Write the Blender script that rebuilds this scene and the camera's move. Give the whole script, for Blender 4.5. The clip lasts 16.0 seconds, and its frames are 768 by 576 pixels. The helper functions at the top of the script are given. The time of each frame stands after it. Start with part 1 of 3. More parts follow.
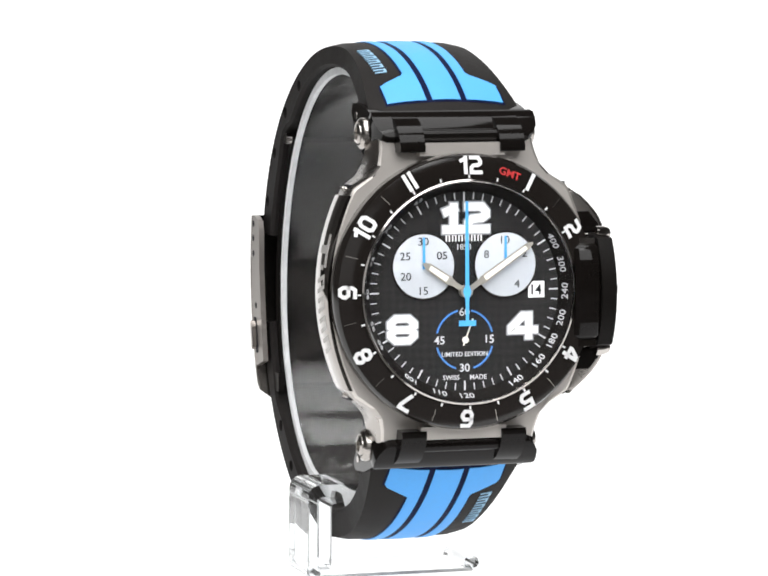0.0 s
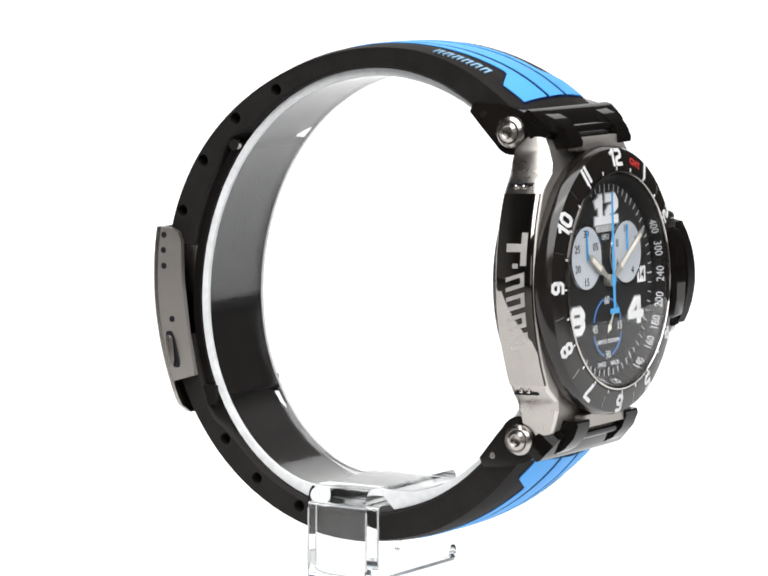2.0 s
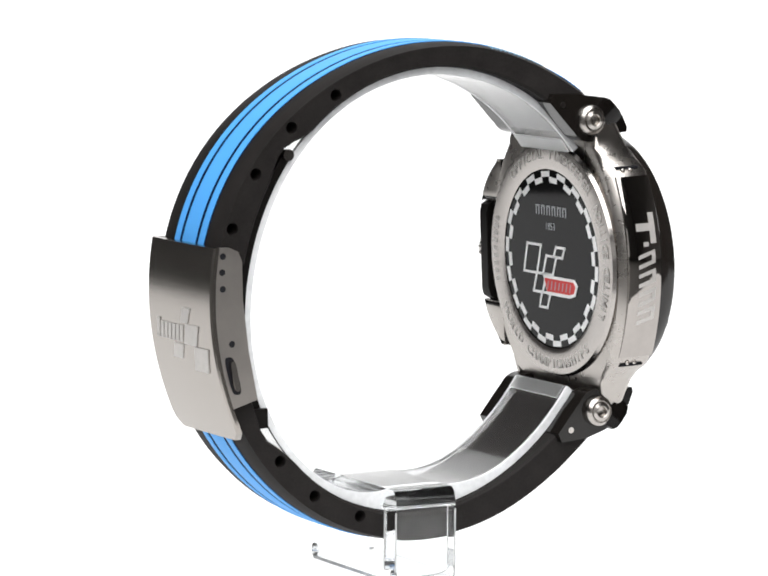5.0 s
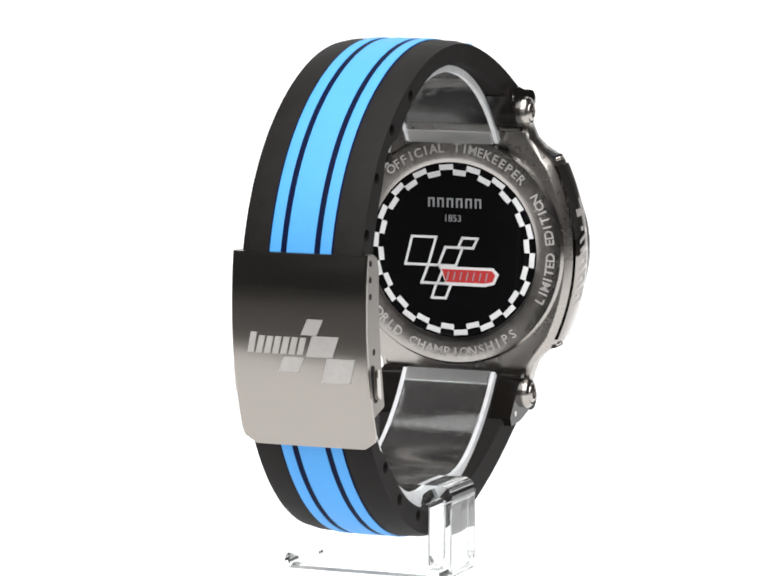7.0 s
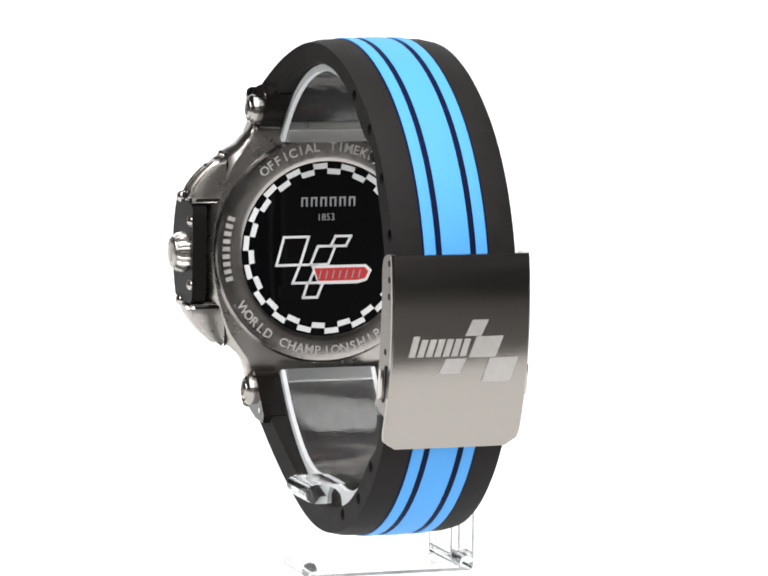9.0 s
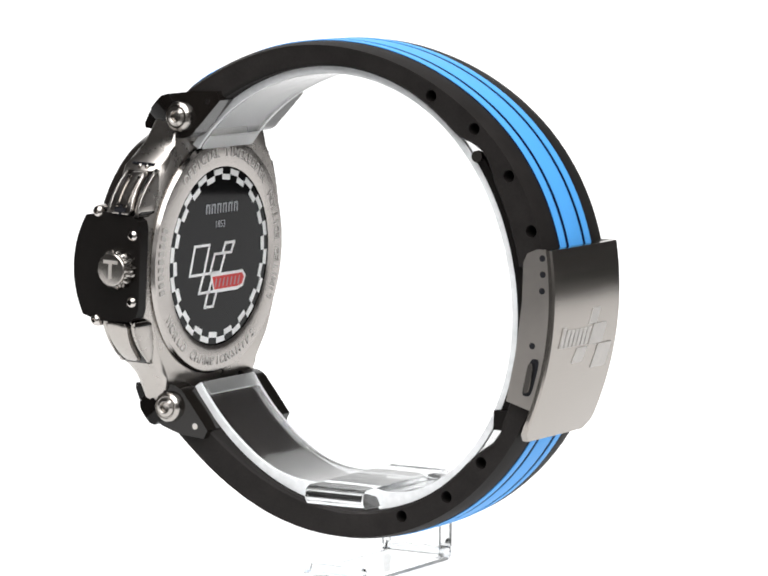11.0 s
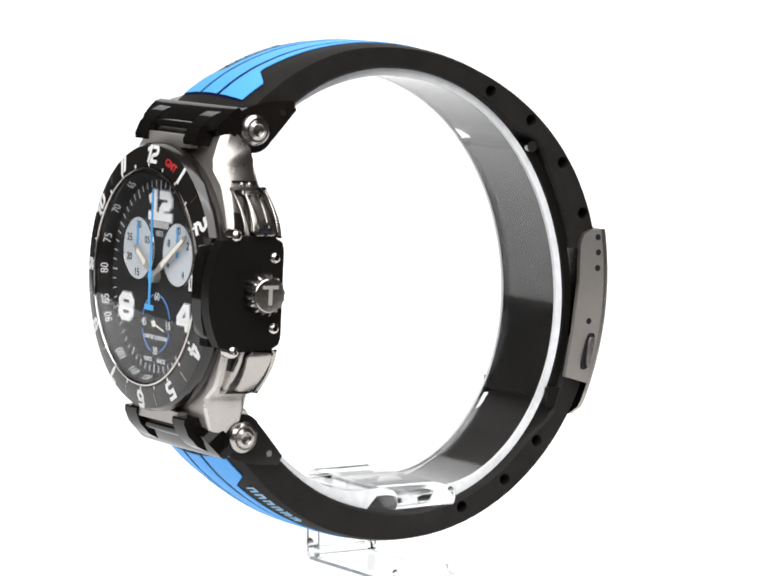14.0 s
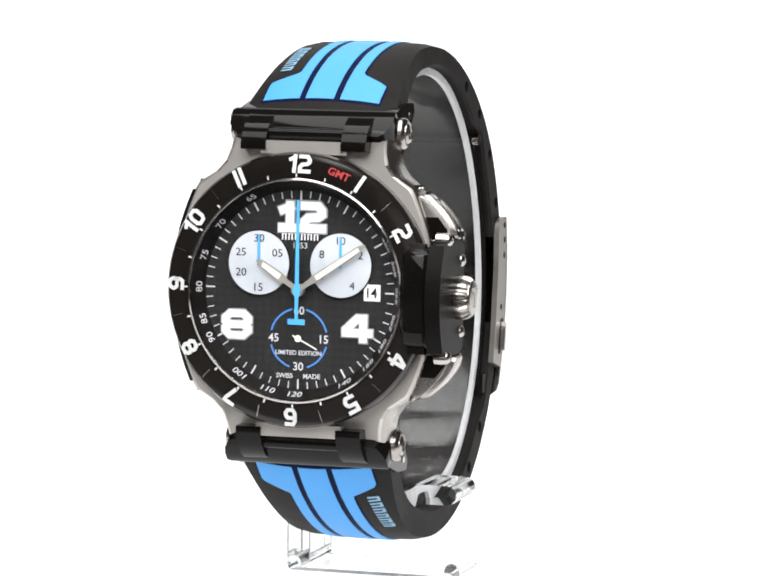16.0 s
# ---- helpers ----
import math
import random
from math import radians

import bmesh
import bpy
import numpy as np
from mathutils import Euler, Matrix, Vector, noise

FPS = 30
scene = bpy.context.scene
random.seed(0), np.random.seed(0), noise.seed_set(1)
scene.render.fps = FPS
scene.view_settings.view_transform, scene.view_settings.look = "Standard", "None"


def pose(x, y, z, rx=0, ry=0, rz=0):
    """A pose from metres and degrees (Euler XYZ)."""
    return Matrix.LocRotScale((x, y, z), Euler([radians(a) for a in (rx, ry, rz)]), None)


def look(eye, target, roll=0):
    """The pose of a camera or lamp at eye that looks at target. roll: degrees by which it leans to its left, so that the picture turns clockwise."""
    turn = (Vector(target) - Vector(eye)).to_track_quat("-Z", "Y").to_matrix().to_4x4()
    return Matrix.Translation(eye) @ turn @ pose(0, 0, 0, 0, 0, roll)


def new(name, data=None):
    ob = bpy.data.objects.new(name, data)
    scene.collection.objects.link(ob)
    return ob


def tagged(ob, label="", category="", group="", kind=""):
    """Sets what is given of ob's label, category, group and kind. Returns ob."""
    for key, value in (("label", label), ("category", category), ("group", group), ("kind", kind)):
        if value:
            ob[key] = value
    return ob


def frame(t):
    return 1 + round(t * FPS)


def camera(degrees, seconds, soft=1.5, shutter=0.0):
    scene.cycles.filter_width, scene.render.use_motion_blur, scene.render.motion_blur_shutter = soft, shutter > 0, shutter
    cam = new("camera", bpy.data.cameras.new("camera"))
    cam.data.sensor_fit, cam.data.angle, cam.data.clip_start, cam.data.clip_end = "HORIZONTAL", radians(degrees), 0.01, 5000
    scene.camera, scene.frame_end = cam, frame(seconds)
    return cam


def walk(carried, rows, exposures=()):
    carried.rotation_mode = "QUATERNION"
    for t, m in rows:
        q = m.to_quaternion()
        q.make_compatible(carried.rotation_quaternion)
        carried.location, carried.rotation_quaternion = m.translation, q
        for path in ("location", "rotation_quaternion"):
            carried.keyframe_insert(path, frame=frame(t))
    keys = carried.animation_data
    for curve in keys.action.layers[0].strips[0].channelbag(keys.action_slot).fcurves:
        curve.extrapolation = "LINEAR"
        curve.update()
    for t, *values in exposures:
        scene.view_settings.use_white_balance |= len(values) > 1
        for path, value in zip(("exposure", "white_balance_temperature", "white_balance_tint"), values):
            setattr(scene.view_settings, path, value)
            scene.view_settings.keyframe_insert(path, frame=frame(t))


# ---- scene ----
MM = 0.00106                     # one unit of the drawings below

# ---- camera ----
DIST, EYE_Z = 600 * MM, 109 * MM
cam = camera(11.327, 16.0, soft=1.9)
EYE = Vector((0.18 * MM, -DIST, EYE_Z))
PITCH = radians(-6.149)
AIM = EYE + Vector((0, math.cos(PITCH), math.sin(PITCH)))
walk(cam, [(0.0, look(EYE, AIM, 0.403)), (16.0, look(EYE, AIM, 0.403))])

# ---- world and lamps ----
world = bpy.data.worlds.new("studio")
scene.world = world
world.use_nodes = True
world.node_tree.nodes["Background"].inputs[0].default_value = (1.0, 0.97, 0.94, 1)
world.node_tree.nodes["Background"].inputs[1].default_value = 0.05


def softbox(name, eye, target, w, h, watts, colour=(1, 1, 1)):
    lamp = bpy.data.lights.new(name, "AREA")
    lamp.shape, lamp.size, lamp.size_y, lamp.energy, lamp.color = "RECTANGLE", w, h, watts, colour
    ob = new(name, lamp)
    ob.matrix_world = look(eye, target)
    return ob


softbox("top_softbox", (0, -0.1, 0.8), (0, 0, 0.05), 0.6, 0.5, 4.6)
softbox("front_softbox", (0, -0.7, 0.85), (0, 0, 0.05), 1.3, 0.95, 19.0)
softbox("rear_diffuser", (0, -1.3, 0.2), (0, 0, 0.05), 1.0, 0.34, 0.6)


# ---- materials ----
def material(name, colour, rough=0.5, metal=0.0, noise_scale=900.0, vary=0.12, bump=0.0, coat=0.0, spec=0.5, stretch=(1, 1, 1), rough_vary=0.08):
    m = bpy.data.materials.new(name)
    m.use_nodes = True
    nt = m.node_tree
    b = nt.nodes["Principled BSDF"]
    b.inputs["Metallic"].default_value = metal
    b.inputs["Coat Weight"].default_value = coat
    b.inputs["Coat Roughness"].default_value = 0.06
    b.inputs["Specular IOR Level"].default_value = spec
    co = nt.nodes.new("ShaderNodeTexCoord")
    mp = nt.nodes.new("ShaderNodeMapping")
    mp.inputs["Scale"].default_value = stretch
    nt.links.new(co.outputs["Object"], mp.inputs[0])
    fine = nt.nodes.new("ShaderNodeTexNoise")
    fine.inputs["Scale"].default_value, fine.inputs["Detail"].default_value = noise_scale, 4
    wide = nt.nodes.new("ShaderNodeTexNoise")
    wide.inputs["Scale"].default_value, wide.inputs["Detail"].default_value = noise_scale / 9, 2
    for n in (fine, wide):
        nt.links.new(mp.outputs[0], n.inputs["Vector"])
    add = nt.nodes.new("ShaderNodeMath")
    add.operation = "ADD"
    nt.links.new(fine.outputs[0], add.inputs[0])
    nt.links.new(wide.outputs[0], add.inputs[1])
    ramp = nt.nodes.new("ShaderNodeMapRange")
    ramp.inputs[1].default_value, ramp.inputs[2].default_value = 0.6, 1.4
    ramp.inputs[3].default_value, ramp.inputs[4].default_value = 1 - vary, 1 + vary
    nt.links.new(add.outputs[0], ramp.inputs[0])
    mul = nt.nodes.new("ShaderNodeVectorMath")
    mul.operation = "SCALE"
    mul.inputs[0].default_value = colour
    nt.links.new(ramp.outputs[0], mul.inputs["Scale"])
    nt.links.new(mul.outputs[0], b.inputs["Base Color"])
    rr = nt.nodes.new("ShaderNodeMapRange")
    rr.inputs[1].default_value, rr.inputs[2].default_value = 0.6, 1.4
    rr.inputs[3].default_value, rr.inputs[4].default_value = max(0.02, rough - rough_vary), rough + rough_vary
    nt.links.new(add.outputs[0], rr.inputs[0])
    nt.links.new(rr.outputs[0], b.inputs["Roughness"])
    if bump:
        bp = nt.nodes.new("ShaderNodeBump")
        bp.inputs["Strength"].default_value, bp.inputs["Distance"].default_value = bump, 0.0001
        nt.links.new(fine.outputs[0], bp.inputs["Height"])
        nt.links.new(bp.outputs[0], b.inputs["Normal"])
    return m


def glass(name, ior, tint=(1, 1, 1), rough=0.0):
    m = bpy.data.materials.new(name)
    m.use_nodes = True
    b = m.node_tree.nodes["Principled BSDF"]
    b.inputs["Base Color"].default_value = (*tint, 1)
    b.inputs["Transmission Weight"].default_value = 1
    b.inputs["Roughness"].default_value = rough
    b.inputs["IOR"].default_value = ior
    return m


# Emission here stands in for light falling on the surface.
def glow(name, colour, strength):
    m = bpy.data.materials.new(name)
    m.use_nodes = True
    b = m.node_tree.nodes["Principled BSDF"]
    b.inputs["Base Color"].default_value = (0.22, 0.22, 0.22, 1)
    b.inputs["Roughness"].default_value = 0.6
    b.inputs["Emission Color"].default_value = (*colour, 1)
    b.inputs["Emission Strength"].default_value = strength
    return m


def carbon(name):
    """Woven carbon: two crossed bands of slightly different black."""
    m = bpy.data.materials.new(name)
    m.use_nodes = True
    nt = m.node_tree
    b = nt.nodes["Principled BSDF"]
    co = nt.nodes.new("ShaderNodeTexCoord")
    mp = nt.nodes.new("ShaderNodeMapping")
    mp.inputs["Rotation"].default_value = (radians(45), 0, 0)
    mp.inputs["Scale"].default_value = (0.0, 1, 1)
    mp.inputs["Location"].default_value = (0.3, 0, 0)
    ck = nt.nodes.new("ShaderNodeTexChecker")
    ck.inputs["Scale"].default_value = 1100
    ck.inputs["Color1"].default_value = (0.0205, 0.02, 0.0203, 1)
    ck.inputs["Color2"].default_value = (0.0252, 0.0246, 0.0243, 1)
    nt.links.new(co.outputs["Object"], mp.inputs[0])
    nt.links.new(mp.outputs[0], ck.inputs["Vector"])
    nt.links.new(ck.outputs["Color"], b.inputs["Base Color"])
    b.inputs["Roughness"].default_value = 0.42
    b.inputs["Specular IOR Level"].default_value = 0.04
    return m


RUBBER = material("black_rubber", (0.0155, 0.0138, 0.0132), 0.6, noise_scale=2500, vary=0.3, bump=0.10, spec=0.10)
BLUE = material("blue_rubber", (0.08, 0.355, 0.8), 0.55, noise_scale=1500, vary=0.05, bump=0.06, spec=0.3)
NAVY = material("navy_rubber", (0.002, 0.005, 0.03), 0.6, vary=0.2, spec=0.08)
STEEL = material("polished_steel", (0.52, 0.49, 0.465), 0.09, 1.0, noise_scale=700, vary=0.04, rough_vary=0.03)
CASE = material("satin_case_steel", (0.66, 0.625, 0.59), 0.55, 1.0, noise_scale=500, vary=0.03, rough_vary=0.03)
SIDE = material("polished_side_steel", (0.42, 0.394, 0.37), 0.28, 1.0, noise_scale=700, vary=0.05, rough_vary=0.03)
FLANK = material("dark_polished_steel", (0.38, 0.355, 0.335), 0.05, 1.0, noise_scale=700, vary=0.05, rough_vary=0.03)
DULL_STEEL = material("dull_side_steel", (0.37, 0.345, 0.322), 0.44, 1.0, noise_scale=900, vary=0.06, bump=0.01)
BACK_STEEL = material("turned_back_steel", (0.42, 0.395, 0.375), 0.2, 1.0, noise_scale=900, vary=0.06, bump=0.01)
BRUSHED = material("brushed_steel", (0.35, 0.325, 0.3), 0.2, 1.0, noise_scale=1800, vary=0.03, rough_vary=0.03, bump=0.015, stretch=(1, 0.04, 1))
SATIN = material("satin_steel", (0.42, 0.395, 0.37), 0.22, 1.0, noise_scale=1200, vary=0.05, bump=0.012)
BLACK_STEEL = material("black_coated_steel", (0.009, 0.0075, 0.0065), 0.10, 0.0, noise_scale=600, vary=0.2, spec=0.4, rough_vary=0.04)
SATIN_BLACK = material("satin_black_steel", (0.007, 0.006, 0.0055), 0.42, 0.0, noise_scale=900, vary=0.15, spec=0.09, rough_vary=0.03)
BEZEL = material("turned_black_coating", (0.012, 0.0098, 0.0086), 0.12, 0.0, noise_scale=700, vary=0.15, spec=0.5, rough_vary=0.03)
turning = BEZEL.node_tree.nodes.new("ShaderNodeTangent")
turning.direction_type, turning.axis = "RADIAL", "X"
BEZEL.node_tree.nodes["Principled BSDF"].inputs["Anisotropic"].default_value = 0.8
BEZEL.node_tree.links.new(turning.outputs[0], BEZEL.node_tree.nodes["Principled BSDF"].inputs["Tangent"])
DIAL = carbon("carbon_dial")
WHITE = material("white_print", (0.82, 0.82, 0.82), 0.5, vary=0.03)
SUBDIAL = material("silvered_subdial", (0.52, 0.55, 0.59), 0.4, 0.1, vary=0.05)
HAND = material("pale_satin_metal", (0.4, 0.38, 0.34), 0.35, 0.6, vary=0.05)
LUME = material("lume_cream", (0.78, 0.75, 0.66), 0.5, vary=0.05)
INK = material("dark_ink", (0.012, 0.012, 0.015), 0.6, spec=0.15)
GLOSS_BLACK = material("gloss_black_steel", (0.006, 0.005, 0.0045), 0.06, vary=0.2, spec=0.17, rough_vary=0.02)
GREY_PRINT = material("grey_print", (0.3, 0.31, 0.33), 0.5)
PALE_PRINT = material("pale_grey_print", (0.55, 0.56, 0.58), 0.5)
MARK_BLUE = material("pale_blue_print", (0.24, 0.43, 0.6), 0.5)
RED = material("red_print", (0.55, 0.03, 0.03), 0.5)
BLUE_HAND = material("blue_lacquer", (0.07, 0.36, 0.72), 0.35, vary=0.04)
RING_BLUE = material("blue_print", (0.05, 0.2, 0.55), 0.5)
BACK_GLASS = material("black_caseback_glass", (0.003, 0.003, 0.0035), 0.04, vary=0.2, spec=0.16, rough_vary=0.01)
BACK_GLASS.node_tree.nodes["Principled BSDF"].inputs["IOR"].default_value = 1.47
ENGRAVED = material("engraved_steel", (0.52, 0.5, 0.48), 0.5, 0.5)
CRYSTAL = glass("sapphire", 1.17)
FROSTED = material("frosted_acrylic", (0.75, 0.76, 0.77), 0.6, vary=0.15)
GREY_EDGE = material("grey_acrylic_edge", (0.42, 0.425, 0.425), 0.35, vary=0.6, noise_scale=300)
ACRYLIC = glass("clear_acrylic", 1.46, (0.93, 0.945, 0.95), 0.03)
SCUFFED = glass("scuffed_acrylic", 1.34, (0.97, 0.975, 0.975), 0.08)
MILKY = glass("milky_acrylic", 1.42, (0.97, 0.975, 0.975), 0.55)


# ---- mesh helpers ----
def part(name, bm, mat, parent, label="", shadow=True):
    """Links a bmesh as one mesh object under a thing or a part."""
    bmesh.ops.remove_doubles(bm, verts=bm.verts, dist=1e-7)
    bmesh.ops.recalc_face_normals(bm, faces=bm.faces)
    for f in bm.faces:
        f.smooth = True
    for e in bm.edges:
        e.smooth = len(e.link_faces) == 2 and e.calc_face_angle(0) < 0.6
    me = bpy.data.meshes.new(name)
    bm.to_mesh(me)
    bm.free()
    me.materials.append(mat)
    ob = new(name, me)
    ob.parent = parent
    ob.visible_shadow = shadow
    if label:
        tagged(ob, label)
    return ob


def thing(name, label, category, group=""):
    return tagged(new(name), label, category, group)


def v3(x, y, z):
    return Vector((x, y, z)) * MM


def loft(bm, rings, closed_ring=True, closed_path=False, caps=True):
    """Skin over rings of equal length."""
    rows = [[bm.verts.new(v3(*p)) for p in ring] for ring in rings]
    n = len(rows[0])
    spans = range(len(rows) if closed_path else len(rows) - 1)
    for i in spans:
        a, b = rows[i], rows[(i + 1) % len(rows)]
        for j in range(n if closed_ring else n - 1):
            k = (j + 1) % n
            bm.faces.new((a[j], a[k], b[k], b[j]))
    if caps and closed_ring and not closed_path:
        bm.faces.new(rows[0][::-1])
        bm.faces.new(rows[-1])
    return bm


def lathe(profile, n=96, cy=0.0, cz=0.0, bm=None, closed=True):
    """Turned form about the x axis through (cy, cz); profile of (r, x)."""
    bm = bm or bmesh.new()
    rings = []
    for i in range(n):
        a = 2 * math.pi * i / n
        rings.append([(x, cy + r * math.sin(a), cz + r * math.cos(a)) for r, x in profile])
    return loft(bm, rings, closed_ring=closed, closed_path=True)


def bevelled(bm, offset, segments=2):
    edges = [e for e in bm.edges if len(e.link_faces) == 2 and e.calc_face_angle(0) > 0.5]
    bmesh.ops.bevel(bm, geom=edges, offset=offset * MM, segments=segments, affect="EDGES", profile=0.5)
    return bm


def slab(outline, lo, hi, axis="x", bevel=0.0, bm=None):
    """A flat outline given thickness along an axis. Outline: (y, z) for x, (x, z) for y, (x, y) for z."""
    bm = bm or bmesh.new()
    place = {"x": lambda p, h: (h, p[0], p[1]), "y": lambda p, h: (p[0], h, p[1]), "z": lambda p, h: (p[0], p[1], h)}[axis]
    loft(bm, [[place(p, lo) for p in outline], [place(p, hi) for p in outline]])
    return bevelled(bm, bevel) if bevel else bm


def box(x0, x1, y0, y1, z0, z1, bevel=0.0, bm=None):
    return slab([(y0, z0), (y1, z0), (y1, z1), (y0, z1)], x0, x1, "x", bevel, bm)


def arc(cx, cz, r, a0, a1, n=12):
    return [(cx + r * math.cos(radians(a0 + (a1 - a0) * i / n)), cz + r * math.sin(radians(a0 + (a1 - a0) * i / n))) for i in range(n + 1)]


def dome(x, z, y0, side, r, h):
    """A rounded screw head with a socket, pointing along y."""
    bm = bmesh.new()
    rings = []
    for k, d in ((1.0, 0.0), (1.0, 0.3), (0.94, 0.6), (0.8, 0.82), (0.6, 0.95), (0.36, 1.0), (0.34, 0.96), (0.3, 0.7)):
        rings.append([(x + r * k * math.cos(2 * math.pi * i / 28), side * (y0 + h * d), z + r * k * math.sin(2 * math.pi * i / 28)) for i in range(28)])
    return loft(bm, rings)


def bolt_head(x, z, y0, side, r, h):
    """A flat screw head with a bevelled rim, a turned groove and a socket, pointing along y."""
    bm = bmesh.new()
    rings = []
    for k, d in ((1.0, 0.0), (1.0, 0.45), (0.93, 0.62), (0.76, 0.82), (0.72, 0.72), (0.66, 0.72), (0.62, 0.85), (0.4, 1.0), (0.36, 0.96), (0.32, 0.55), (0.06, 0.5)):
        rings.append([(x + r * k * math.cos(2 * math.pi * i / 32), side * (y0 + h * d), z + r * k * math.sin(2 * math.pi * i / 32)) for i in range(32)])
    return loft(bm, rings)


def turned(bm, m):
    bm.transform(m)
    return bm


def clock(angle, r, x=0.0):
    """A place on the dial: clockwise angle from twelve, radius, height."""
    return (x, r * math.sin(radians(angle)), r * math.cos(radians(angle)))


# the text's x runs to 3 o'clock (y), its y to 12 (z), its front to +x
FACE = Matrix(((0, 0, 1, 0), (1, 0, 0, 0), (0, 1, 0, 0), (0, 0, 0, 1)))
# as read from behind
BACK = Matrix(((0, 0, -1, 0), (-1, 0, 0, 0), (0, 1, 0, 0), (0, 0, 0, 1)))


def lettering(text, height, bold=0.0, depth=0.06, wide=1.0):
    """Letters as a bmesh, centred, in drawing units along x and y."""
    cu = bpy.data.curves.new("letters", "FONT")
    cu.body, cu.align_x, cu.align_y, cu.size = text, "CENTER", "CENTER", 1.0
    cu.offset, cu.extrude, cu.resolution_u = bold, 0.0, 3
    ob = bpy.data.objects.new("letters", cu)
    scene.collection.objects.link(ob)
    me = bpy.data.meshes.new_from_object(ob.evaluated_get(bpy.context.evaluated_depsgraph_get()))
    bpy.data.objects.remove(ob)
    bm = bmesh.new()
    bm.from_mesh(me)
    bpy.data.meshes.remove(me)
    ys = [v.co.y for v in bm.verts]
    xs = [v.co.x for v in bm.verts]
    mx, my, k = (min(xs) + max(xs)) / 2, (min(ys) + max(ys)) / 2, height / (max(ys) - min(ys)) * MM
    for v in bm.verts:
        v.co = Vector(((v.co.x - mx) * k * wide, (v.co.y - my) * k, 0))
    if depth:
        up = bmesh.ops.extrude_face_region(bm, geom=bm.faces[:])["geom"]
        for v in up:
            if isinstance(v, bmesh.types.BMVert):
                v.co.z += depth * MM
    return bm


C1 = 0.22
GLYPHS = {
    "0": [(True, [(C1, 0), (1 - C1, 0), (1, C1), (1, 1 - C1), (1 - C1, 1), (C1, 1), (0, 1 - C1), (0, C1)])],
    "1": [(False, [(0.62, 1), (0.62, 0)]), (False, [(0.62, 0.93), (0.22, 0.80)])],
    "2": [(False, [(0, 1), (1 - C1, 1), (1, 1 - C1), (1, 0.62), (1 - C1, 0.5), (C1, 0.46), (0, 0.3), (0, 0), (1, 0)])],
    "4": [(False, [(0.76, 0), (0.76, 1), (0.5, 1), (0, 0.42), (0, 0.28), (1, 0.28)])],
    "5": [(False, [(1, 1), (0, 1), (0, 0.56), (1 - C1, 0.56), (1, 0.36), (1, C1), (1 - C1, 0), (0, 0)])],
    "6": [(False, [(0.95, 1), (C1, 1), (0, 1 - C1), (0, C1), (C1, 0), (1 - C1, 0), (1, C1), (1, 0.38), (1 - C1, 0.56), (0, 0.56)])],
    "7": [(False, [(0, 1), (1, 1), (1, 0.82), (0.45, 0)])],
    "8": [(True, [(C1, 0), (1 - C1, 0), (1, C1), (1, 0.34), (1 - C1, 0.5), (1, 0.66), (1, 1 - C1), (1 - C1, 1), (C1, 1), (0, 1 - C1), (0, 0.66), (C1, 0.5), (0, 0.34), (0, C1)]), (False, [(C1, 0.5), (1 - C1, 0.5)])],
}
GLYPHS["I"] = [(False, [(0.62, 1), (0.62, 0)])]
GLYPHS["9"] = [(c, [(1 - x, 1 - y) for x, y in p]) for c, p in GLYPHS["6"]]


def numerals(text, height, width, thick, depth, gap=0.25, foot=False):
    """Square-cut figures built from strokes, centred, in drawing units along x and y."""
    bm = bmesh.new()
    widths = [width * (0.32 if ch == "I" else 0.62 if ch == "1" and not foot else 1.0) for ch in text]
    x = -(sum(widths) + gap * (len(text) - 1)) / 2
    layer = 0
    for ch, wd in zip(text, widths):
        strokes = GLYPHS[ch] + ([(False, [(0.2, 0), (1.04, 0)])] if ch == "1" and foot else [])
        for closed, pts in strokes:
            sx, sy = wd - thick, height - thick
            if ch == "I":
                p = [Vector((x + wd / 2, -height / 2 + thick / 2 + b * sy)) for a, b in pts]
            elif ch == "1" and not foot:
                p = [Vector((x + thick / 2 + (a - 0.22) / 0.4 * sx, -height / 2 + thick / 2 + b * sy)) for a, b in pts]
            else:
                p = [Vector((x + thick / 2 + a * sx, -height / 2 + thick / 2 + b * sy)) for a, b in pts]
            n = len(p)
            sides = []
            for k in range(n):
                d0 = (p[k] - p[k - 1]).normalized() if (k or closed) else None
                d1 = (p[(k + 1) % n] - p[k]).normalized() if (k < n - 1 or closed) else None
                q = p[k].copy()
                if d0 is None:
                    q -= d1 * thick / 2
                    nn = Vector((-d1.y, d1.x)) * thick / 2
                elif d1 is None:
                    q += d0 * thick / 2
                    nn = Vector((-d0.y, d0.x)) * thick / 2
                else:
                    m = (Vector((-d0.y, d0.x)) + Vector((-d1.y, d1.x))).normalized()
                    nn = m * thick / 2 / max(0.5, m.dot(Vector((-d1.y, d1.x))))
                sides.append((q + nn, q - nn))
            top = depth + 0.008 * layer
            layer += 1
            loft(bm, [[(a.x, a.y, 0), (b.x, b.y, 0), (b.x, b.y, top), (a.x, a.y, top)] for a, b in sides], closed_path=closed)
        x += wd + gap
    return bm


def on_dial(bm, angle, r, x, spin=0.0, lean=0.0):
    """Sets flat lettering on the dial side at a clock place, turned clockwise by spin."""
    return turned(bm, Matrix.Translation(v3(*clock(angle, r, x))) @ Matrix.Rotation(radians(-spin), 4, "X") @ Matrix.Rotation(radians(-lean), 4, "Y") @ FACE)


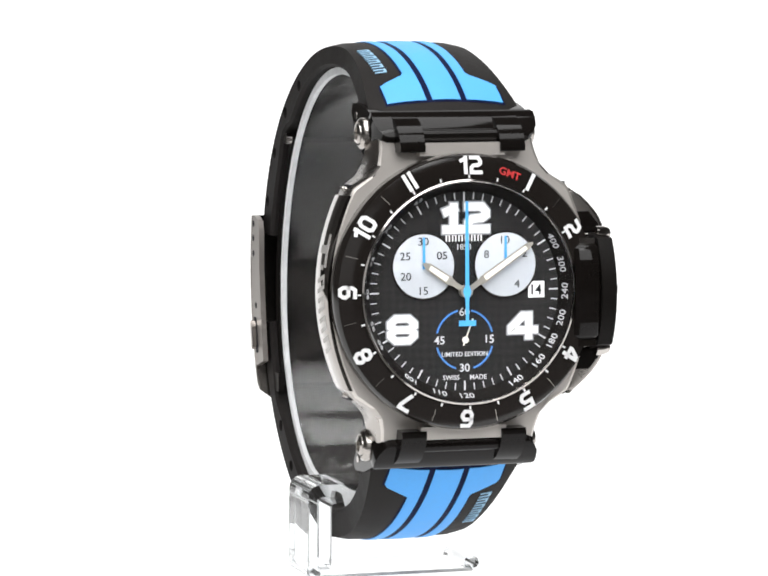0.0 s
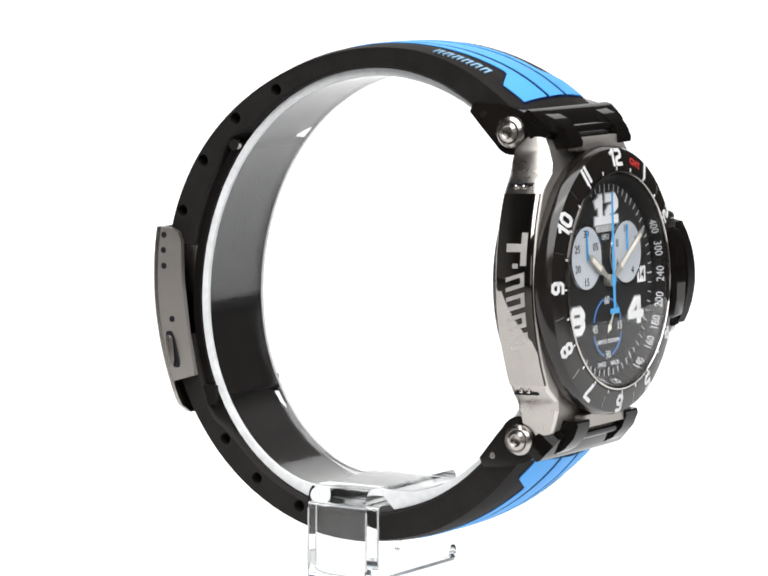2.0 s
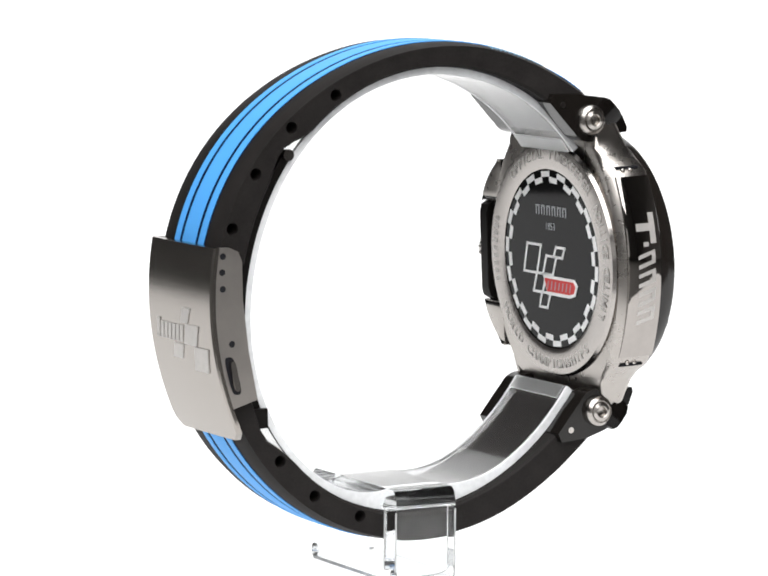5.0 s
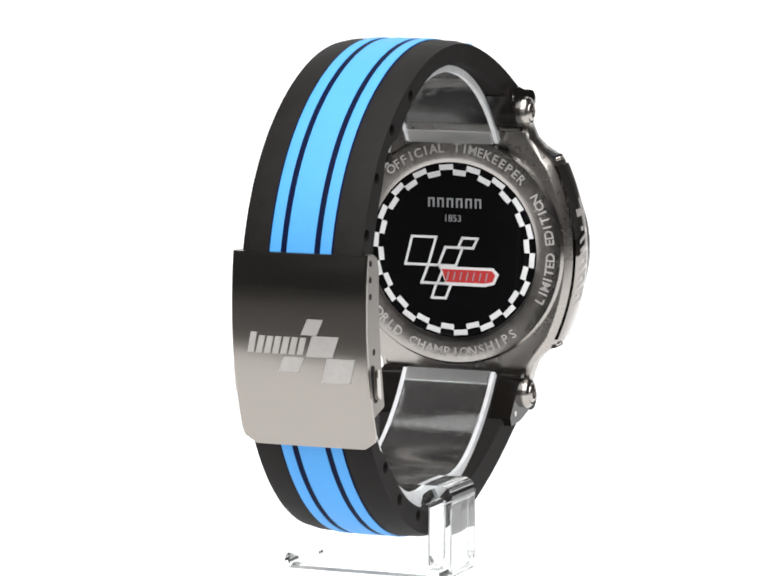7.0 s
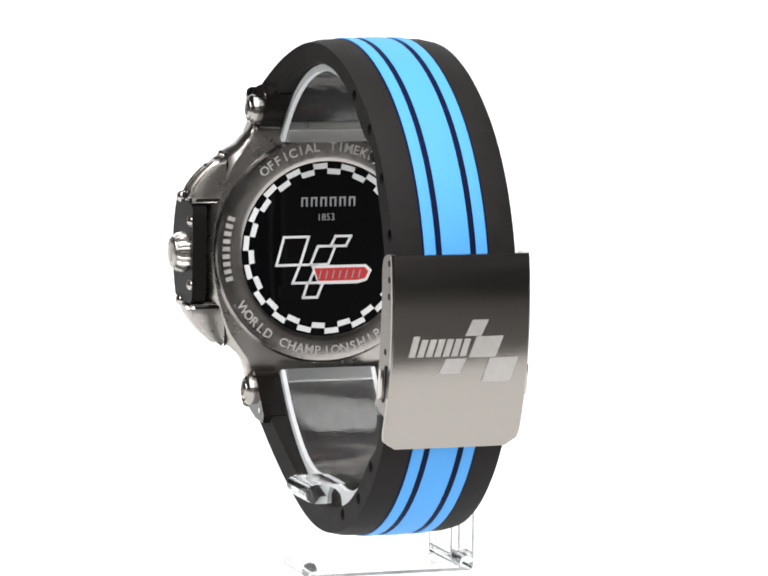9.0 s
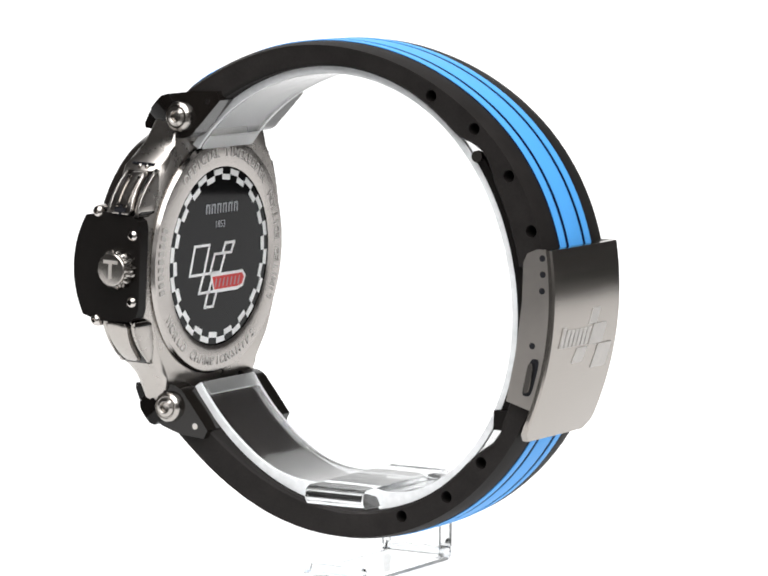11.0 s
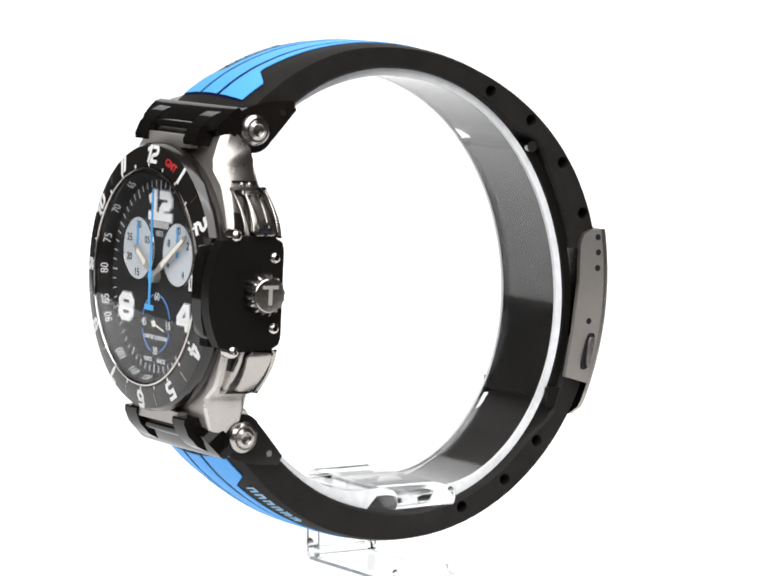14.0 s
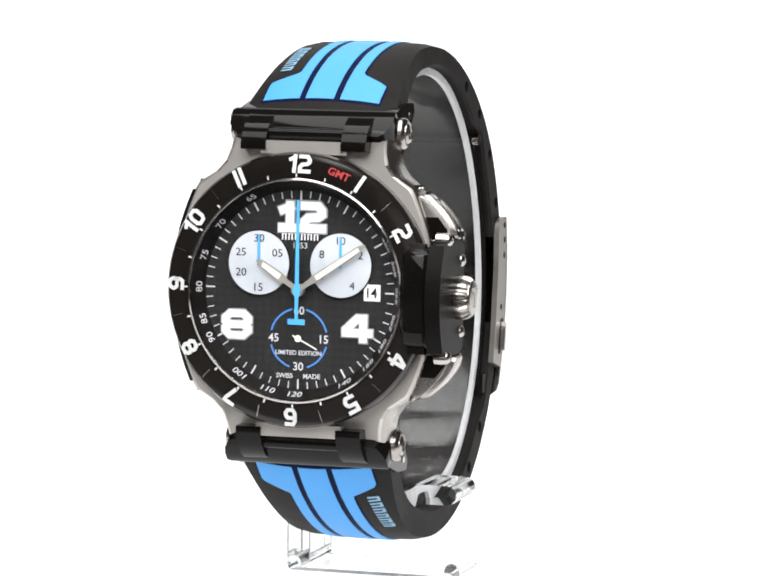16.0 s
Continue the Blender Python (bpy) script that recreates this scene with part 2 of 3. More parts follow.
def on_back(bm, y, z, x, spin=0.0):
    return turned(bm, Matrix.Translation(v3(x, y, z)) @ Matrix.Rotation(radians(spin), 4, "X") @ BACK)


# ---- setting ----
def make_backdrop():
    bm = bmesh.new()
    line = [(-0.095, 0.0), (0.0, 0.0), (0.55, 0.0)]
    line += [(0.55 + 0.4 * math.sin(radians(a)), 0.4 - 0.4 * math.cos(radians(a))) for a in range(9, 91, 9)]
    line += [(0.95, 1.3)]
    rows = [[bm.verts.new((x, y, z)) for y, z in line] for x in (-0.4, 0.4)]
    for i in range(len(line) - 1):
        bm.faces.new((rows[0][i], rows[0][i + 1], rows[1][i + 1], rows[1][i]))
    # The sweep's brightness is added as emission; no lamp stands behind it.
    ob = part("backdrop", bm, glow("glowing_white_sweep", (1, 1, 1), 1.05), None)
    tagged(ob, "seamless white sweep of a product table, brightness put in as even glow", "backdrop", kind="structure")


def make_room():
    """Plain dark studio that closes the place."""
    pale = material("grey_studio_paint", (0.3, 0.292, 0.285), 0.8, noise_scale=6, vary=0.1)
    black = material("black_studio_floor", (0.05, 0.048, 0.046), 0.7, noise_scale=8, vary=0.2)
    for name, a, b in (("floor", (-2, -2, -0.06), (2, 2, -0.01)), ("ceiling", (-2, -2, 2.4), (2, 2, 2.5)), ("wall_south", (-2, -2.1, -0.06), (2, -2, 2.5)), ("wall_north", (-2, 2, -0.06), (2, 2.1, 2.5)), ("wall_west", (-2.1, -2, -0.06), (-2, 2, 2.5)), ("wall_east", (2, -2, -0.06), (2.1, 2, 2.5))):
        k = 1 / MM
        ob = part(name, box(a[0] * k, b[0] * k, a[1] * k, b[1] * k, a[2] * k, b[2] * k), black if name == "floor" else pale, None)
        tagged(ob, "plain grey studio " + name.split("_")[0], name.split("_")[0], kind="structure")


make_backdrop()
make_room()

# ---- the strap's line, in the plane of dial normal (x) and twelve (z) ----
RING_X, RING_Z = -38.0, 0.5


def wave(c, a):
    return c[0] + c[1] * math.cos(a) + c[2] * math.sin(a) + c[3] * math.cos(2 * a) + c[4] * math.sin(2 * a) + c[5] * math.cos(3 * a) + c[6] * math.sin(3 * a)


def r_outer(deg):
    return wave((38.58, 0.93, -2.26, 0.34, 1.01, 0.25, 0.43), radians(deg)) - 0.3 * math.exp(-((deg - 120) / 24) ** 2)


def r_inner(deg):
    return wave((33.26, 0.39, -2.03, -0.97, 1.25, 0.41, 0.09), radians(deg))


def ring_point(deg, r, y):
    return (RING_X + r * math.cos(radians(deg)), y, RING_Z + r * math.sin(radians(deg)))


def spread(a0, a1, n):
    return [a0 + (a1 - a0) * i / n for i in range(n + 1)]


def half_width(deg):
    """Strap half width; it widens towards the head."""
    d = min(abs(deg), abs(360 - deg))
    return 9.5 + 2.2 * max(0.0, min(1.0, (76 - d) / 32)) ** 1.4


def crown_of(y, w, deg):
    """Height of the strap's cambered back; it swells and its edges drop towards the head."""
    k = max(0.0, min(1.0, (74 - min(deg, 360 - deg)) / 24))
    return (0.2 + 1.3 * k) * (1 - (y / w) ** 2) - 0.75 * k


def make_strap_half(name, a0, a1, parent):
    bm = bmesh.new()
    rings = []
    for a in spread(a0, a1, 40):
        w, ro, ri = half_width(a), r_outer(a), r_inner(a)
        d = min(a, 360 - a)
        if 120 < d:                       # thinner where the folding blade lies inside
            ri = ri + 1.28 * max(0.0, min(1.0, (d - (131 if a < 180 else 139)) / 5)) + 0.75 * math.exp(-((d - 141) / 5.0) ** 4)
        ys = [-w + 2 * w * j / 10 for j in range(11)]
        top = [(y, ro + crown_of(y, w, a) - (0.35 if j in (0, 10) else 0)) for j, y in enumerate(ys)]
        ring = [ring_point(a, r, y) for y, r in top]
        ring += [ring_point(a, ri + 0.4, w), ring_point(a, ri, w - 0.5), ring_point(a, ri, -w + 0.5), ring_point(a, ri + 0.4, -w)]
        rings.append(ring)
    loft(bm, rings)
    return part(name, bm, RUBBER, parent)


def bore(strap, places):
    """Round holes right through a strap half, from edge to edge."""
    bm = bmesh.new()
    for a, r in places:
        c = ring_point(a, r, 0)
        slab(arc(c[0], c[2], 0.95, 0, 337.5, 15), -15, 15, "y", 0, bm)
    bmesh.ops.recalc_face_normals(bm, faces=bm.faces)
    me = bpy.data.meshes.new("cutter")
    bm.to_mesh(me)
    bm.free()
    cutter = new("cutter", me)
    cut = strap.modifiers.new("bore", "BOOLEAN")
    cut.object, cut.operation, cut.solver = cutter, "DIFFERENCE", "EXACT"
    done = bpy.data.meshes.new_from_object(strap.evaluated_get(bpy.context.evaluated_depsgraph_get()))
    strap.modifiers.clear()
    strap.data = done
    bpy.data.objects.remove(cutter)


def stripe(parent, name, lo, hi, a0, a1, mat, lift, n=36):
    """A band on the strap between two side lines lo(a) and hi(a)."""
    bm = bmesh.new()
    rings = []
    for a in spread(a0, a1, n):
        y0, y1, w = lo(a), hi(a), half_width(a)
        ys = [y0 + (y1 - y0) * j / 4 for j in range(5)]
        base = r_outer(a)
        ring = [ring_point(a, base + crown_of(y, w, a) + lift - (0.04 if j in (0, 4) else 0), y) for j, y in enumerate(ys)]
        ring += [ring_point(a, base + crown_of(y, w, a) - 0.3, y) for y in (y1, y0)]
        rings.append(ring)
    loft(bm, rings)
    return part(name, bm, mat, parent)


def flare(a, near, far):
    """0 on the plain strap, 1 on the wide end by the head."""
    d = min(a, 360 - a)
    return max(0.0, min(1.0, (far - d) / (far - near)))


# ---- wristwatch ----
TILT = -2.437
watch = thing("wristwatch", "black and blue sports chronograph wristwatch with steel case on rubber strap", "wristwatch")


def make_strap():
    up = make_strap_half("upper_strap", 38.8, 172, watch)
    low = make_strap_half("lower_strap", 196, 321.2, watch)
    for strap, a0, a1 in ((up, 43.0, 171), (low, 199, 317.5)):
        head = a0 if strap is up else a1
        e = min(head, 360 - head)

        def side(a, e=e):
            return 4.9 + 4.1 * flare(a, e + 7.2, e + 10.5)
        stripe(strap, "stripe_border", lambda a: -side(a) - 0.3, lambda a: side(a) + 0.3, a0, a1, NAVY, 0.06, 120)
        b0, b1 = (a0 + 0.6, a1) if strap is up else (a0, a1 - 0.6)
        stripe(strap, "stripe", lambda a: -2.2, lambda a: 2.2, b0, b1, BLUE, 0.18)
        stripe(strap, "stripe", lambda a: 3.15, lambda a: side(a), b0, b1, BLUE, 0.18, 120)
        stripe(strap, "stripe", lambda a: -side(a), lambda a: -3.15, b0, b1, BLUE, 0.18, 120)
        # pale lettering marks on one edge
        mark = 55.5 if strap is up else 304.5
        sgn = -1 if strap is up else 1
        for k in range(6):
            a = mark + (k * 2.6 if strap is up else -k * 2.6)
            y0, y1 = sorted((sgn * 6.9, sgn * 8.7))
            for b0, b1, c0, c1 in ((a, a + 0.5, y0, y1), (a + 1.3, a + 1.8, y0, y1), (a + 0.5, a + 1.3, y1 - 0.4, y1)):
                bm = bmesh.new()
                rings = []
                for aa in spread(b0, b1, 2):
                    rings.append([ring_point(aa, r_outer(aa) + crown_of(y, half_width(aa), aa) + dr, y) for y, dr in ((c0, 0.1), (c1, 0.1), (c1, -0.2), (c0, -0.2))])
                loft(bm, rings)
                part("printed_mark", bm, MARK_BLUE, strap)
    bore(up, ((118.4, 32.9), (133.6, 33.9), (148.8, 34.7), (163.5, 35.4)))
    bore(low, ((223.6, 37.6), (236, 38.5), (249, 38.5)))


def make_clasp():
    cover = bmesh.new()
    outer = []
    for i in range(25):
        z = 8.1 - 29.5 * i / 24
        x = -76.4 + (z + 1.5) ** 2 / 92
        outer.append((x, z))
    rings = []
    for k, (x, z) in enumerate(outer):
        w = 10.75 if k < 23 else (10.5, 8.9)[k - 23]
        depth = 0.7
        rings.append([(x, -w + 0.25, z), (x - 0.1, -w / 2, z), (x - 0.15, 0, z), (x - 0.1, w / 2, z), (x, w - 0.25, z), (x + 0.3, w, z), (x + depth + 0.2, w, z), (x + depth + 0.2, -w, z), (x + 0.3, -w, z)])
    loft(cover, rings)
    plate = part("clasp_cover", cover, BRUSHED, watch, "brushed steel clasp cover with checker emblem")
    for s in (-1, 1):
        line = outer[:21]
        back = [(-69.2 + 0.2, -15.3), (-70.2, -8), (-70.9, 0), (-70.8, 5.8), (-71.4, 7.3), (-72.8, 8.0)]
        bm = slab([(x + 0.35, z) for x, z in line] + back, s * 9.85, s * 10.7, "y", 0.12)
        wall = part("clasp_side", bm, DULL_STEEL, plate)
        for x, z in ((-74.0, 6.8), (-74.2, 4.4), (-74.2, 1.9), (-73.0, -6.5)):
            part("spring_bar_hole", slab(arc(x, z, 0.5, 0, 330, 11), s * 10.65, s * 10.74, "y"), INK, wall)
        n = [(x + (z + 11.3) * -0.22, z) for x, z in [(-73.0 + 0.85 * math.copysign(abs(math.cos(t)) ** 0.5, math.cos(t)), -11.3 + 2.9 * math.copysign(abs(math.sin(t)) ** 0.6, math.sin(t))) for t in [2 * math.pi * k / 24 for k in range(24)]]]
        part("button_slot", slab(n, s * 10.66, s * 10.76, "y"), INK, wall, "dark slot round the push button")
        n = [(-73.0 + (x + 73.0) * 0.55, -11.3 + (z + 11.3) * 0.8) for x, z in n]
        part("push_button", slab(n, s * 10.65, s * 11.6, "y", 0.3), STEEL, plate, "polished steel push button")

    plate.location = v3(-0.5, -0.4, 0)

    # emblem of five leaning fields on the cover
    def field(y0, y1, z0, z1, lean, mat, name):
        bm = bmesh.new()
        rows = []
        for z, k in ((z0, 0.0), (z1, lean)):
            x = -76.66 + (z + 1.5) ** 2 / 92
            rows.append([(x, y0 + k, z), (x, y1 + k, z), (x + 0.3, y1 + k, z), (x + 0.3, y0 + k, z)])
        loft(bm, rows)
        part(name, bm, mat, plate)
    for y0, y1, z0, z1 in ((-3.0, -0.5, -3.9, -1.5), (-5.4, -1.2, -7.15, -4.0), (-7.9, -3.4, -11.0, -7.3), (0.2, 3.4, -9.6, -7.3)):
        field(y0, y1, z0, z1, -1.1, ENGRAVED, "emblem_field")
    for k in range(7):
        field(-0.7 + k * 1.32, 0.25 + k * 1.32, -6.9, -4.3 + (0.5 if k == 6 else 0), -0.7, ENGRAVED, "emblem_bar")
    # folding blade inside the strap
    bm = bmesh.new()
    rings = []
    for a in spread(139, 214, 30):
        r = r_inner(a)
        rings.append([ring_point(a, r, -8.4), ring_point(a, r, 8.4), ring_point(a, r + 1.3, 8.4), ring_point(a, r + 1.3, -8.4)])
    loft(bm, rings)
    blade = part("folding_blade", bevelled(bm, 0.2), SATIN_BLACK, watch, "dark steel folding blade under the clasp")
    for s in (-1, 1):
        c = ring_point(139.5, r_inner(139.5) + 0.9, 0)
        part("hinge_pin", slab(arc(c[0], c[2], 0.9, 0, 330, 11), s * 8.4, s * 9.3, "y", 0.1), STEEL, blade)
        c = ring_point(212, r_inner(212) + 1.4, 0)
        part("hinge_block", box(c[0] - 1.6, c[0] + 1.6, s * 8.4, s * 9.3, c[2] - 1.5, c[2] + 1.5, 0.3), SATIN_BLACK, blade)


def head_outline():
    """Case outline seen on the dial: a barrel with four lugs."""
    right = []
    for z in spread(14.6, -14.6, 24):
        right.append((20.4 - z * z / 64, z))
    lug = [(16.6, 15.4), (14.6, 16.9), (13.3, 18.5), (12.8, 20.4), (12.5, 22.9), (8.3, 22.9), (8.3, 20.9)]
    half = [(y, z) for y, z in lug[::-1]] + right + [(y, -z) for y, z in lug]
    return half + [(-y, z) for y, z in half[::-1]]


def make_case():
    out = head_outline()
    bm = bmesh.new()

    def ring(x, k):
        pts = []
        for y, z in out:
            xx = x
            if abs(z) > 16.5:                 # lugs fall away from the front and are cut off behind
                front = x - 0.4 * (abs(z) - 16.5)
                xx = max(front, -10.0 + 1.05 * max(0.0, abs(z) - 20.0))
            pts.append((xx, y * k - (math.copysign(0.9 * max(0.0, (xx + 5.6 + 0.4 * (abs(z) - 16.5)) / 3.0), y) if abs(z) > 16.5 else 0.0), z * (1 if abs(z) > 16.5 else k)))
        return pts
    loft(bm, [ring(-10.0, 0.93), ring(-9.2, 0.975), ring(-8.6, 0.995), ring(-4.1, 1.0), ring(-3.3, 0.99), ring(-2.9, 0.97)])
    case = part("case", bm, CASE, watch, "satin steel watch case with polished sides and four lugs")
    case.data.materials.append(SIDE)               # front blasted satin, sides polished
    for f in case.data.polygons:
        f.material_index = 0 if f.normal.x > 0.55 else 1
    # polished flank panel at nine o'clock, with raised marks
    def flank_y(z, d):
        return z * z / 64 - 20.6 - d
    bm = bmesh.new()
    loft(bm, [[(-9.0, flank_y(z, -0.1), z), (-8.6, flank_y(z, 0.1), z), (-3.6, flank_y(z, 0.1), z), (-3.1, flank_y(z, -0.1), z), (-3.1, flank_y(z, -0.8), z), (-9.0, flank_y(z, -0.8), z)] for z in spread(14.2, -14.2, 40)])
    flank = part("flank_panel", bm, FLANK, case, "mirror polished flank with raised marks")

    def mark(x0, x1, z0, z1, mat):
        bm = bmesh.new()
        loft(bm, [[(x0, flank_y(z, 0.16), z), (x1, flank_y(z, 0.16), z), (x1, flank_y(z, 0.0), z), (x0, flank_y(z, 0.0), z)] for z in spread(z0, z1, 4)])
        part("relief_mark", bm, mat, flank)
    mark(-4.9, -3.9, 8.6, 3.8, ENGRAVED)
    mark(-7.3, -4.9, 7.0, 5.8, ENGRAVED)
    for k in range(4):
        z = 2.9 - k * 2.95

        def slanted(x0, x1, z0, z1, lean=0.9):
            bm = bmesh.new()
            rows = []
            for i in range(5):
                za = z0 + (z1 - z0) * i / 4
                rows.append([(x0, flank_y(za - lean, 0.14), za - lean), (x1, flank_y(za, 0.14), za), (x1, flank_y(za, 0.0), za), (x0, flank_y(za - lean, 0.0), za - lean)])
            loft(bm, rows)
            part("relief_mark", bm, ENGRAVED, flank)
        slanted(-7.3, -4.2, z, z - 0.62)
        slanted(-7.3, -4.2, z - 1.5, z - 2.12)
        slanted(-4.85, -4.2, z - 0.55, z - 1.55, 0.2)
    mark(-6.2, -5.3, 4.1, 3.4, ENGRAVED)
    # flank to lug step: gap's shade painted as ink strip, two little screw heads
    for sy in (-1, 1):
        for e in (1, -1):
            y0, y1 = sorted((sy * 14.6, sy * 16.75))
            z0, z1 = sorted((e * 15.35, e * 15.7))
            part("groove", box(-8.6, -4.6, y0, y1, z0, z1, 0.05), INK, case)
            for x in (-7.4, -6.1):
                part("flank_screw", dome(x, e * 15.1, 16.1, sy, 0.45, 0.95), STEEL, case)
    # case back
    bm = lathe([(14.4, -9.6), (18.4, -9.6), (18.9, -10.2), (18.5, -10.75), (15.2, -10.9), (14.4, -10.7)], 96)
    back = part("case_back", bm, BACK_STEEL, watch, "satin steel case back ring with engraving")
    part("back_glass", lathe([(0.0, -9.7), (14.4, -9.7), (14.4, -10.4), (14.2, -10.55), (0.0, -10.6)], 96, closed=False), BACK_GLASS, watch, "black glass case back with checkered ring")
    for row, (r0, r1) in enumerate(((13.2, 14.1), (12.3, 13.2))):
        for k in range(36):
            if (k + row) % 2:
                continue
            a0, a1 = k * 10, k * 10 + 10
            q = [clock(a, r)[1:] for a, r in ((a0, r0), (a1, r0), (a1, r1), (a0, r1))]
            part("checker_field", slab(q, -10.66, -10.58), WHITE, back)
    # emblem in outline with a red bar, and two pale bars above
    def outline(pts, w, mat):
        n = len(pts)
        for i in range(n):
            (y0, z0), (y1, z1) = pts[i], pts[(i + 1) % n]
            d = Vector((y1 - y0, z1 - z0)).normalized()
            p = Vector((-d.y, d.x)) * w
            e = d * w
            q = [(y0 - e.x + p.x, z0 - e.y + p.y), (y1 + e.x + p.x, z1 + e.y + p.y), (y1 + e.x - p.x, z1 + e.y - p.y), (y0 - e.x - p.x, z0 - e.y - p.y)]
            part("emblem_line", slab(q, -10.70, -10.6), WHITE, back)
    outline([(7.2, 2.0), (3.0, 2.0), (4.4, -2.6), (8.4, -2.6)], 0.2, mat=WHITE)
    outline([(1.4, 0.4), (-1.6, 0.4), (-0.4, -2.6), (2.6, -2.6)], 0.2, mat=WHITE)
    outline([(-1.6, 2.0), (-4.2, 2.0), (-3.4, 0.4), (-0.8, 0.4)], 0.2, mat=WHITE)
    outline([(4.4, -2.6), (1.6, -2.6), (2.8, -5.6), (5.6, -5.6)], 0.2, mat=WHITE)
    outline([(3.0, -5.6), (0.4, -5.6), (1.4, -8.0), (3.8, -8.0)], 0.2, mat=WHITE)
    part("emblem_bar_edge", slab([(2.5, -2.75), (-6.9, -2.75), (-7.9, -3.7), (-7.1, -5.4), (-5.5, -5.85), (1.2, -5.85)], -10.73, -10.6, "x", 0.04), WHITE, back)
    part("emblem_bar", slab([(2.0, -3.2), (-6.7, -3.2), (-7.3, -3.9), (-6.8, -5.0), (-5.4, -5.3), (1.3, -5.3)], -10.76, -10.6, "x", 0.05), RED, back, "red bar with pale slanting strokes")
    for k in range(7):
        y = 0.9 - k * 1.12
        part("bar_stroke", slab([(y, -3.6), (y - 0.22, -3.6), (y + 0.12, -4.95), (y + 0.34, -4.95)], -10.79, -10.7), GREY_PRINT, back)
    for k in range(6):
        y = 4.35 - k * 1.62
        for q in (((y, 8.5), (y - 0.3, 8.5), (y - 0.3, 6.95), (y, 6.95)), ((y - 0.8, 8.5), (y - 1.1, 8.5), (y - 1.1, 6.95), (y - 0.8, 6.95)), ((y - 0.3, 8.5), (y - 0.8, 8.5), (y - 0.8, 8.22), (y - 0.3, 8.22))):
            part("printed_bar", slab(list(q), -10.66, -10.58), GREY_PRINT, back)
    part("printed_year", on_back(lettering("1853", 1.15, 0.0, 0.05, 0.95), 0.0, 5.2, -10.6), GREY_PRINT, back)
    # engraved words round the ring, read from behind
    def round_text(text, start, step, r, flip):
        for k, ch in enumerate(text):
            if ch == " ":
                continue
            a = start + k * step                      # counter-clockwise as seen on the dial
            y, z = r * math.sin(radians(-a)), r * math.cos(radians(-a))
            bm = lettering(ch, 1.5 if ch.isalpha() else 0.3, 0.015, 0.05)
            part("engraved_letter", on_back(bm, y, z, -10.86, a + flip), ENGRAVED, back)
    round_text("LIMITED EDITION", 117, -4.2, 16.8, 180)
    round_text("OFFICIAL TIMEKEEPER", -39.6, 4.7, 16.8, 0)
    round_text("WORLD CHAMPIONSHIPS", 236, -5.2, 16.8, 180)
    for k in range(9):
        a = -72 - k * 4.2
        y, z = 17 * math.sin(radians(-a)), 17 * math.cos(radians(-a))
        part("engraved_bar", on_back(slab([(-0.35, -0.6), (0.35, -0.6), (0.35, 0.6), (-0.35, 0.6)], 0, 0.05, "z"), y, z, -10.86, a), ENGRAVED, back)


def make_lugs():
    """Black end pieces, bolts and cover plates at both strap ends."""
    for s in (1, -1):
        for side in (-1, 1):
            pts = arc(-10.3, 23.0, 3.5, 60, -150, 16) + [(-14.4, 22.4), (-17.5, 26.0), (-16.9, 27.4), (-12.5, 27.2), (-9.5, 26.4)]
            pts = [(x, s * z) for x, z in pts]
            y0, y1 = sorted((side * 8.4, side * 12.2))
            cheek = part("end_cheek", slab(pts, y0, y1, "y", 0.35), BLACK_STEEL, watch, "gloss black strap end piece")
            part("lug_bolt", bolt_head(-10.3, s * 23.0, 12.1, side, 2.4, 1.7), SATIN, cheek, "polished steel lug bolt")
            y0, y1 = sorted((side * 12.15, side * 12.3))
            part("small_rivet", slab(arc(-15.2, s * 25.6, 0.5, 0, 330, 11), y0, y1, "y"), STEEL, cheek)
        # cover plate that bridges the lugs, with a recess in the middle
        prof = [(-7.6, 26.3, 12.3), (-6.8, 26.0, 12.6), (-5.9, 25.1, 12.6), (-4.8, 24.0, 12.3), (-4.1, 23.0, 11.6), (-4.0, 22.6, 10.8)]
        bm = bmesh.new()
        rings = []
        for x, z, w in prof:
            rings.append([(x, -w, s * z), (x + 0.25, -w * 0.6, s * z), (x + 0.3, 0, s * z), (x + 0.25, w * 0.6, s * z), (x, w, s * z), (x - 2.4, w, s * (z - 2.0)), (x - 2.4, -w, s * (z - 2.0))])
        loft(bm, rings)
        cover = part("end_cover", bevelled(bm, 0.2), GLOSS_BLACK, watch, "gloss black cover plate between lugs")
        for y0, y1 in ((-9.6, -5.8), (5.8, 9.6)):
            side_prof = [(-6.2, 25.5), (-4.4, 24.7), (-2.7, 23.0), (-1.9, 21.2), (-2.0, 20.4), (-4.6, 20.2), (-8.4, 23.6)]
            part("cover_prong", slab([(x, s * z) for x, z in side_prof], y0, y1, "y", 0.4), GLOSS_BLACK, cover)
        side_prof = [(-6.4, 24.6), (-4.6, 22.8), (-4.2, 21.2), (-6.2, 20.4), (-9.4, 22.6)]
        part("cover_rod", slab(arc(-4.2, s * 22.7, 1.0, 0, 345, 23), -6.3, 6.3, "y", 0.1), GLOSS_BLACK, cover, "glossy black rod between the prongs")
        part("cover_recess", slab([(x, s * z) for x, z in side_prof], -6.3, 6.3, "y", 0.2), GLOSS_BLACK, cover)
        part("lug_bridge", box(-4.0, -2.35, -6.6, 6.6, 19.8 if s > 0 else -21.7, 21.7 if s > 0 else -19.8, 0.3), CASE, watch)


